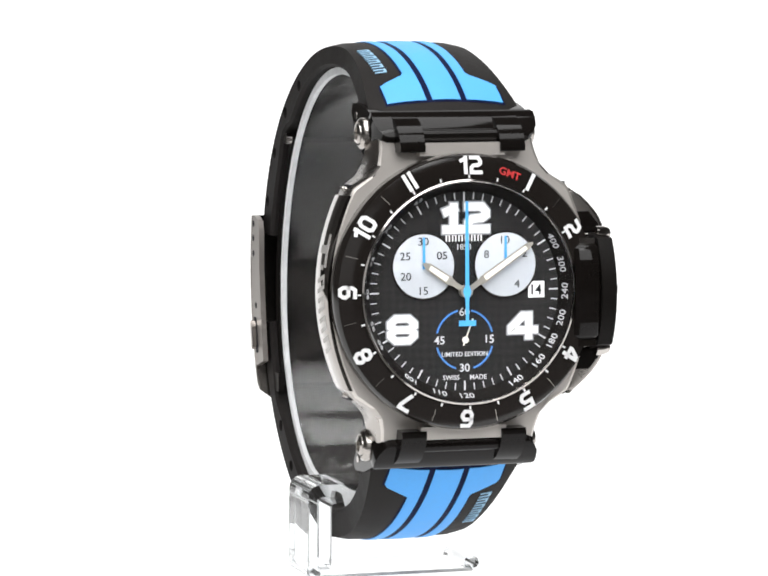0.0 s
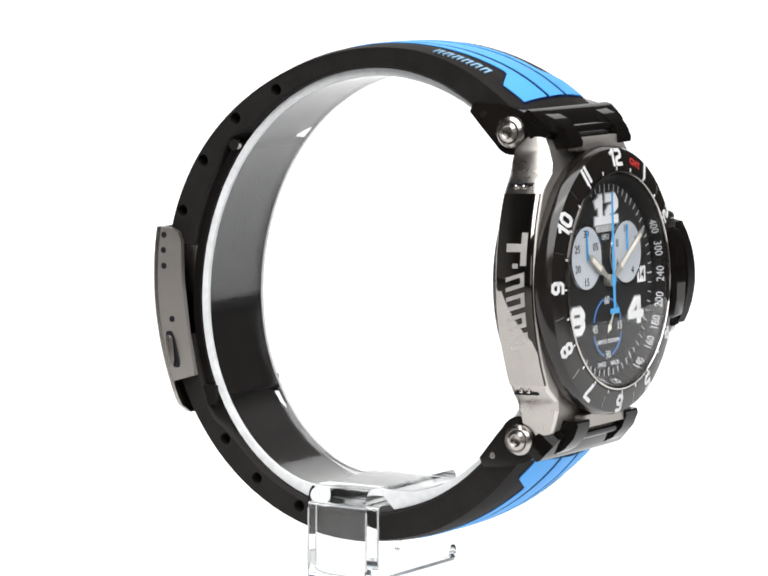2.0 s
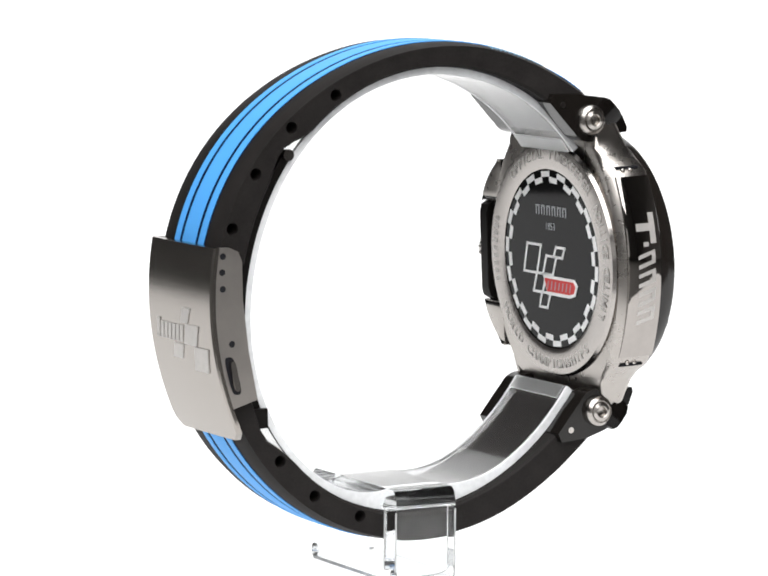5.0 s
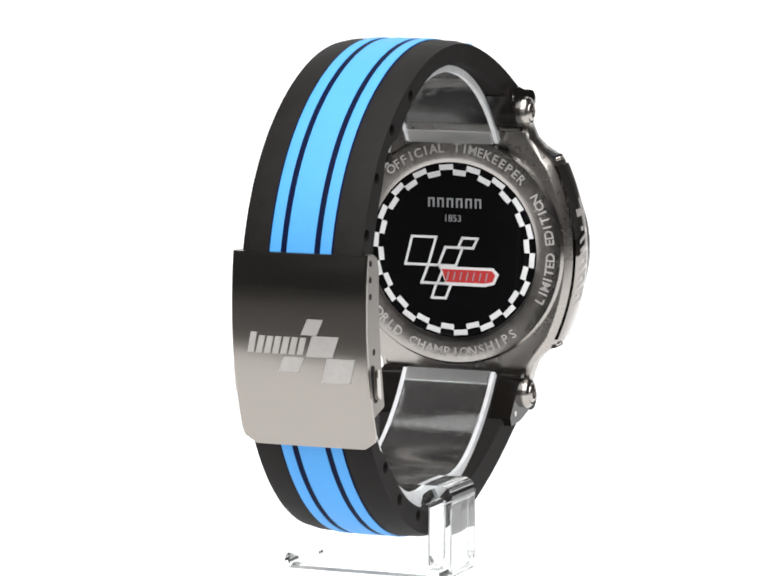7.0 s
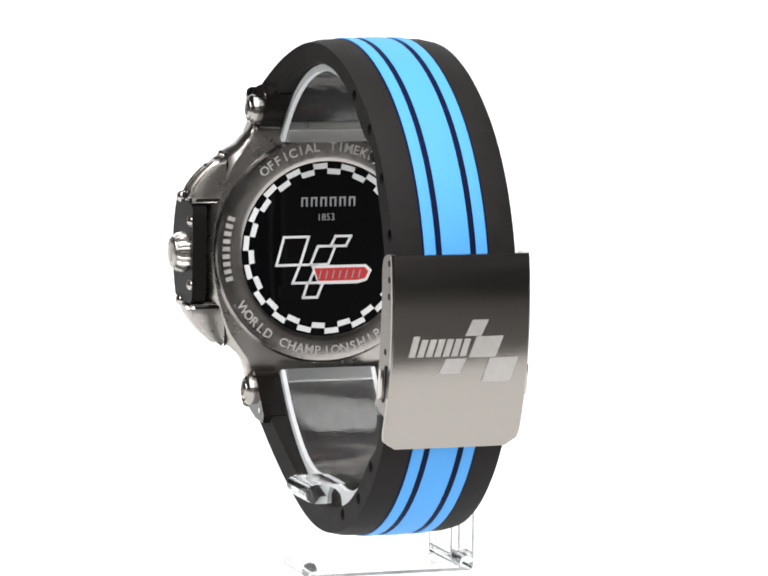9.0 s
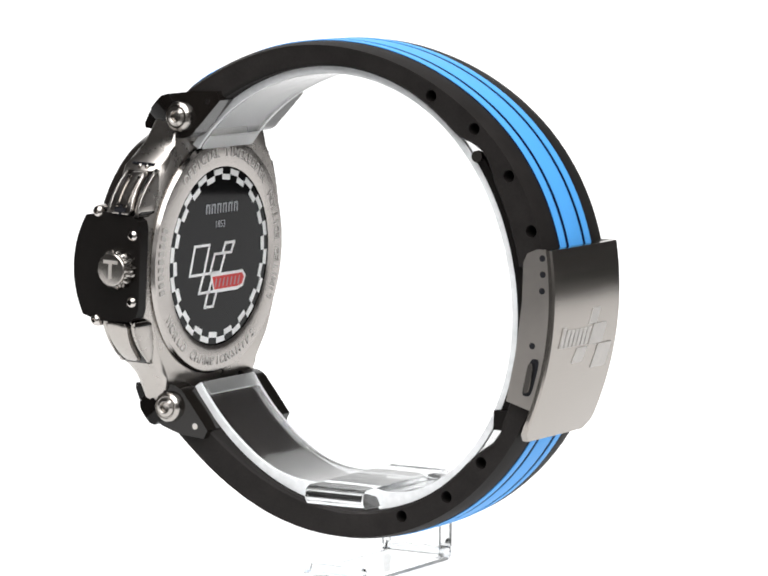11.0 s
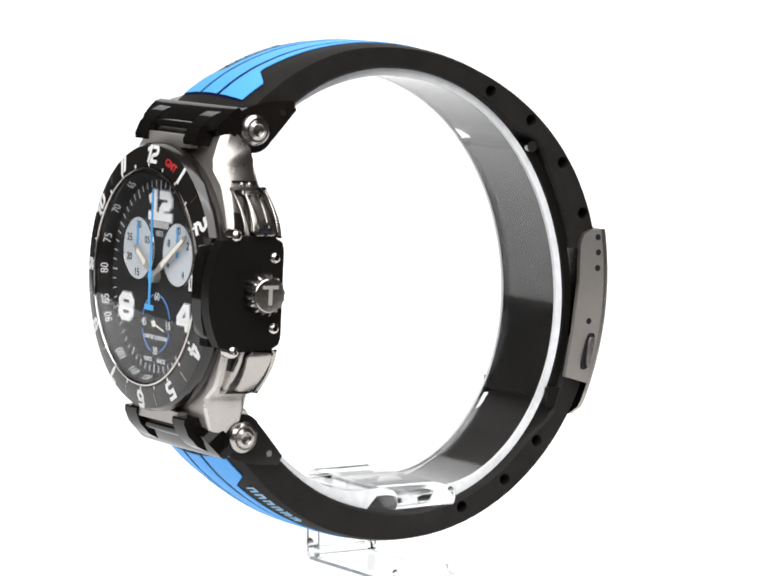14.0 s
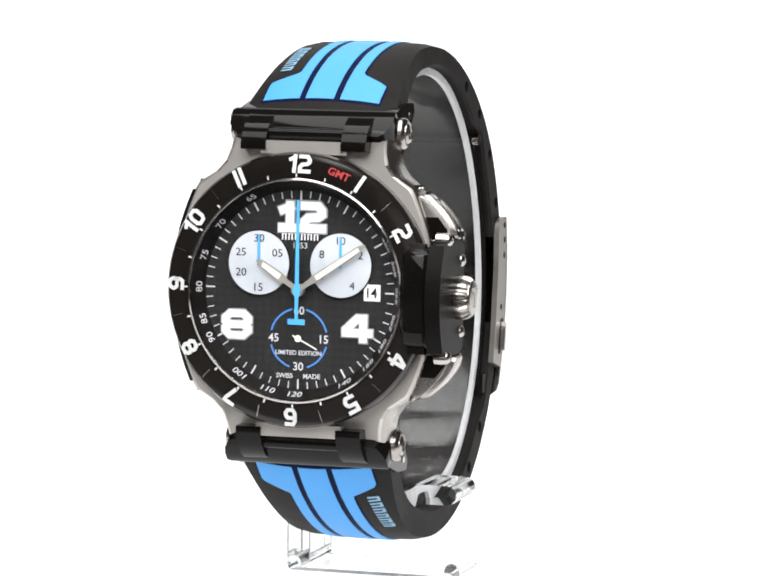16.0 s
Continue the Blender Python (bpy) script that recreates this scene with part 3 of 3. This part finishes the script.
def make_bezel():
    bm = lathe([(16.4, -3.0), (20.0, -3.0), (20.25, -2.6), (20.2, -0.8), (19.8, -0.12), (16.9, 0.55), (16.4, 0.5)], 128)
    bezel = part("bezel", bm, BEZEL, watch, "black coated bezel with white hour numerals")
    part("crystal_ring", lathe([(16.1, -0.4), (16.42, -0.4), (16.45, 0.75), (16.2, 0.85), (16.05, 0.6)], 128), STEEL, watch)

    def lift(r):
        return 0.55 - (r - 16.9) / 3.1 * 0.7
    for h, text in ((0, "12"), (1, "I"), (2, "2"), (4, "4"), (5, "5"), (6, "6"), (7, "7"), (8, "8"), (9, "9"), (10, "10"), (11, "II")):
        bm = numerals(text, 2.75, 1.95, 0.56, 0.10, 0.3)
        part("numeral", on_dial(bm, h * 30 + 1.2, 18.5, lift(18.5) - 0.04, h * 30 + 1.2, 12.7), WHITE, bezel)
    bm = lettering("GMT", 1.15, 0.02, 0.08, 1.05)
    part("red_word", on_dial(bm, 20.5, 18.3, lift(18.3) - 0.03, 20.5, 12.7), RED, bezel)
    for k in range(24):
        a = k * 15
        if 75 <= a <= 105:
            continue
        bm = slab([(-0.12, -0.25), (0.12, -0.25), (0.12, 0.25), (-0.12, 0.25)], 0, 0.08, "z")
        part("bezel_tick", on_dial(bm, a, 16.85, 0.53, a, 0), WHITE, bezel)
    for a in (45, 75, 105, 135, 165, 195, 225, 255, 285, 315):
        bm = slab([(-0.05, -0.9), (0.05, -0.9), (0.05, 0.9), (-0.05, 0.9)], 0, 0.05, "z")
        part("engraved_line", on_dial(bm, a + 2, 18.6, lift(18.6) - 0.02, a, 12.7), SATIN, bezel)


def make_dial():
    bm = lathe([(0.0, -2.6), (15.6, -2.6), (15.6, -1.9), (0.0, -1.9)], 96, closed=False)
    dial = part("dial", bm, DIAL, watch, "black carbon dial with two white counters")
    part("flange", lathe([(14.6, -1.92), (16.2, -1.92), (16.25, 0.3), (15.9, 0.3)], 96), SATIN_BLACK, watch, "black sloping inner ring with speed scale")
    ticks = bmesh.new()
    for k in range(60):
        long = k % 5 == 0
        r0, r1, w = (13.1 if long else 13.5), 14.5, (0.11 if long else 0.07)
        q = slab([(-w, r0), (w, r0), (w, r1), (-w, r1)], 0, 0.06, "z")
        on_dial(q, 0, 0, -1.9, k * 6)
        me = bpy.data.meshes.new("tick")
        q.to_mesh(me)
        q.free()
        ticks.from_mesh(me)
        bpy.data.meshes.remove(me)
    tagged(part("minute_track", ticks, PALE_PRINT, dial), kind="stuff")
    for text, a in (("400", 62), ("300", 76), ("240", 91), ("200", 106), ("180", 119.5), ("160", 133), ("140", 150), ("120", 180), ("110", 196), ("100", 215), ("90", 241), ("85", 252), ("80", 270), ("75", 288), ("70", 308), ("65", 331)):
        bm = lettering(text, 1.15, 0.0, 0.04, 1.0)
        m = Matrix.Translation(v3(*clock(a, 15.2, -0.75))) @ Matrix.Rotation(radians(-a), 4, "X") @ Matrix.Rotation(radians(59), 4, "Y") @ FACE
        if 90 <= a <= 200:
            m = Matrix.Translation(v3(*clock(a, 15.2, -0.75))) @ Matrix.Rotation(radians(-a), 4, "X") @ Matrix.Rotation(radians(59), 4, "Y") @ FACE @ Matrix.Rotation(math.pi, 4, "Z")
        part("scale_number", turned(bm, m), PALE_PRINT, dial)
    for text, y, z, h, wide, gap, stroke in (("12", 0.0, 10.7, 4.5, 3.9, 0.0, 1.2), ("8", -9.6, -5.4, 4.2, 4.6, 0.0, 1.0), ("4", 9.0, -5.3, 4.0, 4.6, 0.0, 1.1)):
        under = numerals(text, h + 0.45, wide + 0.45, stroke + 0.4, 0.10, gap - 0.45, True)
        part("numeral_edge", turned(under, Matrix.Translation(v3(-1.93, y, z)) @ FACE), GREY_PRINT, dial)
        bm = numerals(text, h, wide, stroke, 0.22, gap, True)
        part("dial_numeral", turned(bm, Matrix.Translation(v3(-1.92, y, z)) @ FACE), WHITE, dial, "large white applied numeral")
    # two white counters
    for y, words in ((-6.3, (("30", 0, 3.6), ("25", -62, 3.2), ("20", -118, 3.1), ("15", 180, 3.6), ("05", 62, 3.2))), (6.3, (("10", 0, 3.6), ("8", -62, 3.3), ("6", -118, 3.3), ("4", 148, 3.4), ("2", 62, 3.4)))):
        z = 3.8
        bm = lathe([(0.0, -1.95), (4.9, -1.95), (4.9, -1.78), (4.6, -1.72), (0.0, -1.76)], 64, y, z, closed=False)
        counter = part("counter", bm, SUBDIAL, dial, "silvery white counter")
        part("counter_ring", lathe([(4.65, -1.8), (4.95, -1.8), (4.9, -1.66), (4.7, -1.66)], 64, y, z), STEEL, counter)
        for text, a, r in words:
            bm = lettering(text, 1.15, 0.0, 0.04, 1.05)
            turned(bm, Matrix.Translation(v3(-1.72, y + r * math.sin(radians(a)), z + r * math.cos(radians(a)))) @ FACE)
            part("counter_number", bm, INK, counter)
    part("counter_hand", slab([(-6.5, 3.4), (-6.1, 3.4), (-6.15, 8.0), (-6.45, 8.0)], -1.6, -1.45), BLUE_HAND, dial)
    part("counter_hand", slab([(6.1, 3.4), (6.5, 3.4), (6.45, 8.0), (6.15, 8.0)], -1.6, -1.45), BLUE_HAND, dial)
    # small seconds counter
    cz = -7.1
    for a0, a1 in ((14, 76), (104, 162), (198, 256), (284, 346)):
        bm = bmesh.new()
        loft(bm, [[(-1.9, r * math.sin(radians(a)), cz + r * math.cos(radians(a))) for r in (4.25, 4.5)] + [(-1.84, r * math.sin(radians(a)), cz + r * math.cos(radians(a))) for r in (4.5, 4.25)] for a in spread(a0, a1, 14)])
        part("seconds_arc", bm, RING_BLUE, dial, "blue printed arc")
    for text, y, z, h in (("60", 0.0, cz + 4.1, 1.2), ("15", 3.9, cz, 1.2), ("45", -3.9, cz, 1.2), ("30", 0.0, cz - 4.1, 1.2), ("LIMITED EDITION", 0.0, cz - 2.1, 0.66), ("SWISS", -2.1, cz - 5.5, 0.7), ("MADE", 2.1, cz - 5.5, 0.7)):
        bm = lettering(text, h, 0.01, 0.05, 1.0)
        part("dial_print", turned(bm, Matrix.Translation(v3(-1.9, y, z)) @ FACE), PALE_PRINT, dial)
    for k in range(6):
        y = -2.85 + k * 0.98
        for q in (((y, 7.3), (y + 0.2, 7.3), (y + 0.2, 8.35), (y, 8.35)), ((y + 0.48, 7.3), (y + 0.68, 7.3), (y + 0.68, 8.35), (y + 0.48, 8.35)), ((y + 0.2, 8.15), (y + 0.48, 8.15), (y + 0.48, 8.35), (y + 0.2, 8.35))):
            part("printed_bar", slab(list(q), -1.9, -1.85), WHITE, dial)
    part("printed_year", turned(lettering("1853", 0.85, 0.0, 0.05, 1.0), Matrix.Translation(v3(-1.9, 0.0, 6.5)) @ FACE), PALE_PRINT, dial)
    date = part("date_window", slab([(9.9, -1.2), (12.4, -1.2), (12.4, 1.2), (9.9, 1.2)], -1.9, -1.8, "x", 0.05), WHITE, dial, "white date window")
    part("date_number", turned(lettering("14", 1.5, 0.02, 0.05, 0.95), Matrix.Translation(v3(-1.82, 11.15, 0)) @ FACE), INK, date)


def make_hands():
    def hand(name, angle, length, width, x, label):
        r0 = 2.2
        body = [(-0.35, 0), (0.35, 0), (0.4, r0), (width, r0 + 0.9), (width * 0.8, length - 0.9), (0.12, length), (-0.12, length), (-width * 0.8, length - 0.9), (-width, r0 + 0.9), (-0.4, r0)]
        ob = part(name, on_dial(slab(body, 0, 0.16, "z"), 0, 0, x, angle), HAND, watch, label)
        core = [(-width * 0.62, r0 + 1.2), (width * 0.62, r0 + 1.2), (width * 0.5, length - 1.2), (-width * 0.5, length - 1.2)]
        part("lume", on_dial(slab(core, 0, 0.08, "z"), 0, 0, x + 0.13, angle), LUME, ob)
    hand("hour_hand", -57, 7.8, 0.68, -1.25, "steel hour hand with cream lume")
    hand("minute_hand", 56, 12.4, 0.6, -0.95, "steel minute hand with cream lume")
    part("hand_hub", lathe([(0.0, -1.9), (0.9, -1.9), (0.9, -0.7), (0.0, -0.7)], 32, closed=False), HAND, watch)
    line = [(-0.22, -4.2), (-1.3, -4.2), (-1.3, -5.0), (1.3, -5.0), (1.3, -4.2), (0.22, -4.2), (0.28, -1.0), (0.62, 0.0), (0.28, 1.0), (0.2, 13.2), (-0.2, 13.2), (-0.28, 1.0), (-0.62, 0.0), (-0.28, -1.0)]
    part("chronograph_hand", on_dial(slab(line, 0, 0.14, "z"), 0, 0, -0.65, 0), BLUE_HAND, watch, "sky blue central stop hand")
    line = [(-0.1, -0.9), (0.1, -0.9), (0.1, 3.3), (-0.1, 3.3)]
    bm = slab(line, 0, 0.1, "z")
    slab(arc(0, 0, 0.5, 0, 340, 17), 0, 0.14, "z", 0, bm)
    ob = part("small_seconds_hand", turned(bm, FACE), LUME, watch, "pale small seconds hand")
    return ob


def make_crystal():
    upper = [(16.05 * k / 12, 0.75 + 0.9 * (1 - (k / 12) ** 2)) for k in range(13)]
    under = [(r, x - 0.7) for r, x in upper[::-1]]
    part("crystal", lathe(upper + under, 96, closed=False), CRYSTAL, watch, "domed clear watch glass", shadow=False)


def make_crown():
    side = arc(-14.0, -0.5, 15.9, 29.5, -29.5, 10)
    out = [(x, z) for x, z in side] + [(-3.6, -9.1), (-8.8, -8.8), (-10.1, -8.0), (-10.5, -6.6), (-10.5, 5.7), (-10.1, 7.1), (-8.8, 7.8), (-3.6, 8.1)]
    guard = slab(out, 20.2, 22.5, "y", 0.9)
    bmesh.ops.bevel(guard, geom=[e for e in guard.edges if e.calc_length() > 4 * MM], offset=0.12 * MM, segments=1, affect="EDGES")
    g = part("crown_guard", guard, SATIN_BLACK, watch, "black crown guard block with four screws")
    # bridge over the bezel's edge: level top, slanted outer face, ends drawn down
    bm = bmesh.new()
    rings = []
    for z, k, inset in ((7.0, 0.30, 0.9), (6.7, 0.62, 0.3), (6.0, 0.80, 0.0), (3.6, 0.94, 0.0), (0.0, 1.0, 0.0), (-4.4, 0.94, 0.0), (-6.8, 0.80, 0.0), (-7.5, 0.62, 0.3), (-7.8, 0.30, 0.9)):
        h = -2.4 + 4.1 * k
        rings.append([(-3.4, 16.3 + inset, z), (h - 0.5, 16.3 + inset, z), (h, 16.9 + inset, z), (h, 19.7 - inset, z), (h - 0.5, 20.4 - inset, z), (-2.6, 22.3 - inset, z), (-3.4, 22.5 - inset, z)])
    loft(bm, rings)
    part("guard_bridge", bm, GLOSS_BLACK, g, "gloss black bridge with raised marks")
    part("guard_trim", box(-1.2, 0.2, 17.2, 19.6, 6.5, 7.5, 0.3), SATIN, g)
    part("guard_trim", box(-1.2, 0.2, 17.2, 19.8, -8.5, -7.5, 0.3), BLACK_STEEL, g)
    for k in range(6):
        z = 4.8 - k * 1.9
        part("relief_mark", slab([(-1.9, 22.0), (-0.5, 21.35), (-0.44, 21.48), (-1.84, 22.13)], z - 1.2, z, "z"), BLACK_STEEL, g)
    for x, z in ((-2.4, 8.0), (-2.6, -9.0), (-9.0, 4.8), (-9.2, -5.6)):
        part("guard_screw", dome(x, z, 20.7, 1, 1.1, 2.3), STEEL, g, "polished screw head")
    # crown with teeth
    cx, cz = -6.9, -0.5
    n = []
    for k in range(64):
        a = 2 * math.pi * k / 64
        r = 3.25 if (k // 2) % 2 else 2.85
        n.append((cx + r * math.cos(a), cz + r * math.sin(a)))
    bm = bmesh.new()
    rings = []
    for y, k in ((22.2, 0.98), (23.6, 1.0), (24.3, 0.93), (24.7, 0.84)):
        rings.append([(cx + (x - cx) * k, y, cz + (z - cz) * k) for x, z in n])
    loft(bm, rings)
    crown = part("crown", bm, SATIN, watch, "toothed polished steel crown")
    part("crown_cap", loft(bmesh.new(), [[(cx + r * math.cos(2 * math.pi * k / 48), y, cz + r * math.sin(2 * math.pi * k / 48)) for k in range(48)] for r, y in ((2.5, 24.5), (2.5, 24.95), (2.35, 25.1), (1.8, 25.16), (0.9, 25.2), (0.2, 25.21))]), SATIN, crown, "polished domed crown cap")
    part("crown_stem", slab(arc(cx, cz, 1.8, 0, 345, 23), 19.5, 22.8, "y"), STEEL, crown)
    part("crown_emblem", box(cx - 0.3, cx + 0.3, 25.1, 25.28, cz - 1.4, cz + 0.95), CASE, crown)
    part("crown_emblem", box(cx - 1.3, cx + 1.3, 25.1, 25.28, cz + 0.95, cz + 1.5), CASE, crown)
    for s in (1, -1):
        def curved(x0, x1, za, zb, y0, y1, taper, bevel):
            """A plate beside the guard that falls away in a curve from it."""
            ends = [(x0 + 0.6, zb), (x0 + 0.15, zb - 0.6), (x0 - taper, za + 0.7), (x0 - taper + 0.6, za), (x1 + taper - 0.6, za), (x1 + taper, za + 0.7), (x1 - 0.15, zb - 0.6), (x1 - 0.6, zb)]
            bm = slab([(x, s * z - 0.5) for x, z in ends], y0, y1, "y")
            bmesh.ops.subdivide_edges(bm, edges=[e for e in bm.edges if abs(e.verts[0].co.z - e.verts[1].co.z) > 2 * MM], cuts=4)
            for v in bm.verts:
                h = max(0.0, abs(v.co.z + 0.5 * MM) / MM - 9.0)
                if v.co.y > (y0 + 1.5) * MM:
                    v.co.y -= (0.30 * h + 0.085 * h * h) * MM
            return bevelled(bm, bevel) if bevel else bm
        seat = part("pusher_seat", curved(-9.7, -4.0, 8.0, 15.4, 16.4, 21.9, 0.2, 0.15), GLOSS_BLACK, watch, "black recess behind the push piece")
        part("seat_rail", curved(-9.9, -9.2, 8.3, 15.2, 16.8, 22.5, 0.0, 0.1), SIDE, seat)
        part("seat_rail", curved(-4.5, -3.9, 8.3, 15.2, 16.8, 22.3, 0.0, 0.1), SIDE, seat)
        push = part("pusher", curved(-8.5, -5.3, 8.5, 14.9, 16.8, 23.1, 0.45, 0.2), SATIN, watch, "steel chronograph push piece")
        for x0 in ((-8.1, -6.3) if s > 0 else ()):
            part("pusher_ridge", curved(x0, x0 + 0.7, 9.8, 14.3, 17.0, 23.3, 0.0, 0.0), SATIN, push)
        if s > 0:
            part("pusher_notch", curved(-7.3, -6.5, 8.35, 10.1, 17.0, 23.2, 0.0, 0.0), INK, push)
            part("pusher_notch", curved(-8.0, -5.8, 8.9, 9.5, 17.0, 23.2, 0.0, 0.0), INK, push)



make_strap()
make_clasp()
make_case()
make_lugs()
make_bezel()
make_dial()
small_seconds = make_hands()
make_crystal()
make_crown()

# ---- acrylic stand ----
stand = thing("display_stand", "clear acrylic watch stand with open collar inside the strap", "display stand")
POST_X = 0.3


def make_stand():
    def corner(cy, cz, r, a0, a1):
        return arc(cy, cz, r, a0, a1, 6)
    # one strip bent into foot, upright and arm, seen along its width
    line = [(13.4, 0.0)] + corner(-12.8, 0.8, 0.8, 270, 180) + corner(-11.8, 12.8, 1.8, 180, 90) + corner(12.4, 13.1, 1.5, 90, -90)
    line += corner(-9.2, 10.9, 0.7, 90, 180) + corner(-8.9, 2.0, 1.0, 180, 270) + [(13.4, 1.0)]
    bracket = part("bracket", slab(line, POST_X - 5.2, POST_X + 5.2, "x", 0.45), ACRYLIC, stand, "bent clear acrylic foot, upright and arm", shadow=False)
    # greyish sawn edges of foot and upright
    for x in (POST_X - 5.22, POST_X + 5.22):
        part("foot_edge", box(x - 0.1, x + 0.1, -12.4, 13.2, 0.02, 0.5, 0.05), GREY_EDGE, bracket, "greyish sawn edge", shadow=False)
        for y in (-13.55, -9.95):
            part("upright_edge", box(x - 0.1, x + 0.1, y - 0.09, y + 0.09, 2.0, 11.2, 0.05), GREY_EDGE, bracket, "greyish sawn edge", shadow=False)
    for z in (11.55, 14.6):
        part("arm_edge", box(POST_X - 5.0, POST_X + 5.0, -12.0, -11.8, z - 0.07, z + 0.07, 0.04), GREY_EDGE, bracket, "greyish sawn edge", shadow=False)
    # rounded ends of the foot
    for y, r in ((13.2, 1.25), (-12.6, 1.15)):
        part("foot_bead", slab(arc(y, r, r, 0, 345, 23), POST_X - 5.0, POST_X + 5.0, "x", 0.4), ACRYLIC, bracket, "rounded clear bead", shadow=False)
    # open collar
    m = pose(41.15 * MM, -0.23 * MM, (109 - 60.91) * MM, 0, TILT, 0)
    bm = bmesh.new()
    rings = []
    for a in spread(32.5, 321.5, 110):
        dip = 2.6 * math.exp(-((a - 265) / 15.0) ** 2)
        r = r_inner(a) - 0.12 - dip
        t = 1.15
        rings.append([ring_point(a, r - t, y) for y in (-7.26, 7.26)] + [ring_point(a, r, y) for y in (7.26, -7.26)])
    loft(bm, rings)
    collar = part("collar", turned(bevelled(bm, 0.15), m), SCUFFED, stand, "open clear acrylic collar", shadow=False)
    for a0, a1 in ((32.7, 37.2), (317.2, 321.3)):
        bm = bmesh.new()
        loft(bm, [[ring_point(a, r_inner(a) - r, y) for y, r in ((-7.2, 1.62), (7.2, 1.62), (7.2, 1.34), (-7.2, 1.34))] for a in spread(a0, a1, 4)])
        part("collar_end", turned(bm, m), MILKY, collar, "milky sanded end of the collar", shadow=False)
    for y0, y1 in ((-8.0, -7.3), (7.3, 8.0)):
        bm = bmesh.new()
        rings = []
        for a in spread(32.5, 321.5, 110):
            r = r_inner(a) - 0.12 - 2.6 * math.exp(-((a - 265) / 15.0) ** 2)
            low = r if abs(a - 265) < 8.8 else r_inner(a) - 0.12        # solid down to the strap beside the arm
            rings.append([ring_point(a, r - 1.1, y0), ring_point(a, r - 1.1, y1), ring_point(a, low, y1), ring_point(a, low, y0)])
        loft(bm, rings)
        part("collar_edge", turned(bm, m), FROSTED, collar, "frosted white sawn edge")


make_stand()


# ---- what moves ----
def motions():
    turn = [(0.0, -72.03), (0.5, -61.9), (1.0, -51.74), (1.5, -41.55), (2.0, -31.31), (2.5, -21.02), (3.0, -10.75), (3.5, -0.6), (4.3, 15.2), (5.1, 31.0), (6.0, 48.83), (6.5, 58.64), (7.0, 68.4), (7.5, 78.1), (8.0, 87.87), (8.8, 104.1), (9.6, 120.6), (10.5, 139.08), (11.0, 149.37), (11.5, 159.7), (12.0, 170.04), (12.5, 180.37), (13.0, 190.67), (13.5, 200.95), (14.0, 211.24), (14.5, 221.55), (15.0, 231.83), (15.5, 242.11), (16.0, 252.35)]
    head = pose(41.15 * MM, -0.23 * MM, (109 - 60.91) * MM, 0, TILT, 0)
    walk(watch, [(t, pose(0, 0, 0, 0, 0, a) @ head) for t, a in turn])
    walk(stand, [(t, pose(0, 0, 0, 0, 0, a)) for t, a in turn])
    ticks = []
    for k in range(16):
        for t in (k + 0.0, k + 0.85):
            ticks.append((t, pose(-1.55 * MM, 0, -7.1 * MM, -(21 + 6 * k), 0, 0)))
    ticks.append((16.0, pose(-1.55 * MM, 0, -7.1 * MM, -(21 + 6 * 16), 0, 0)))
    walk(small_seconds, ticks)


motions()
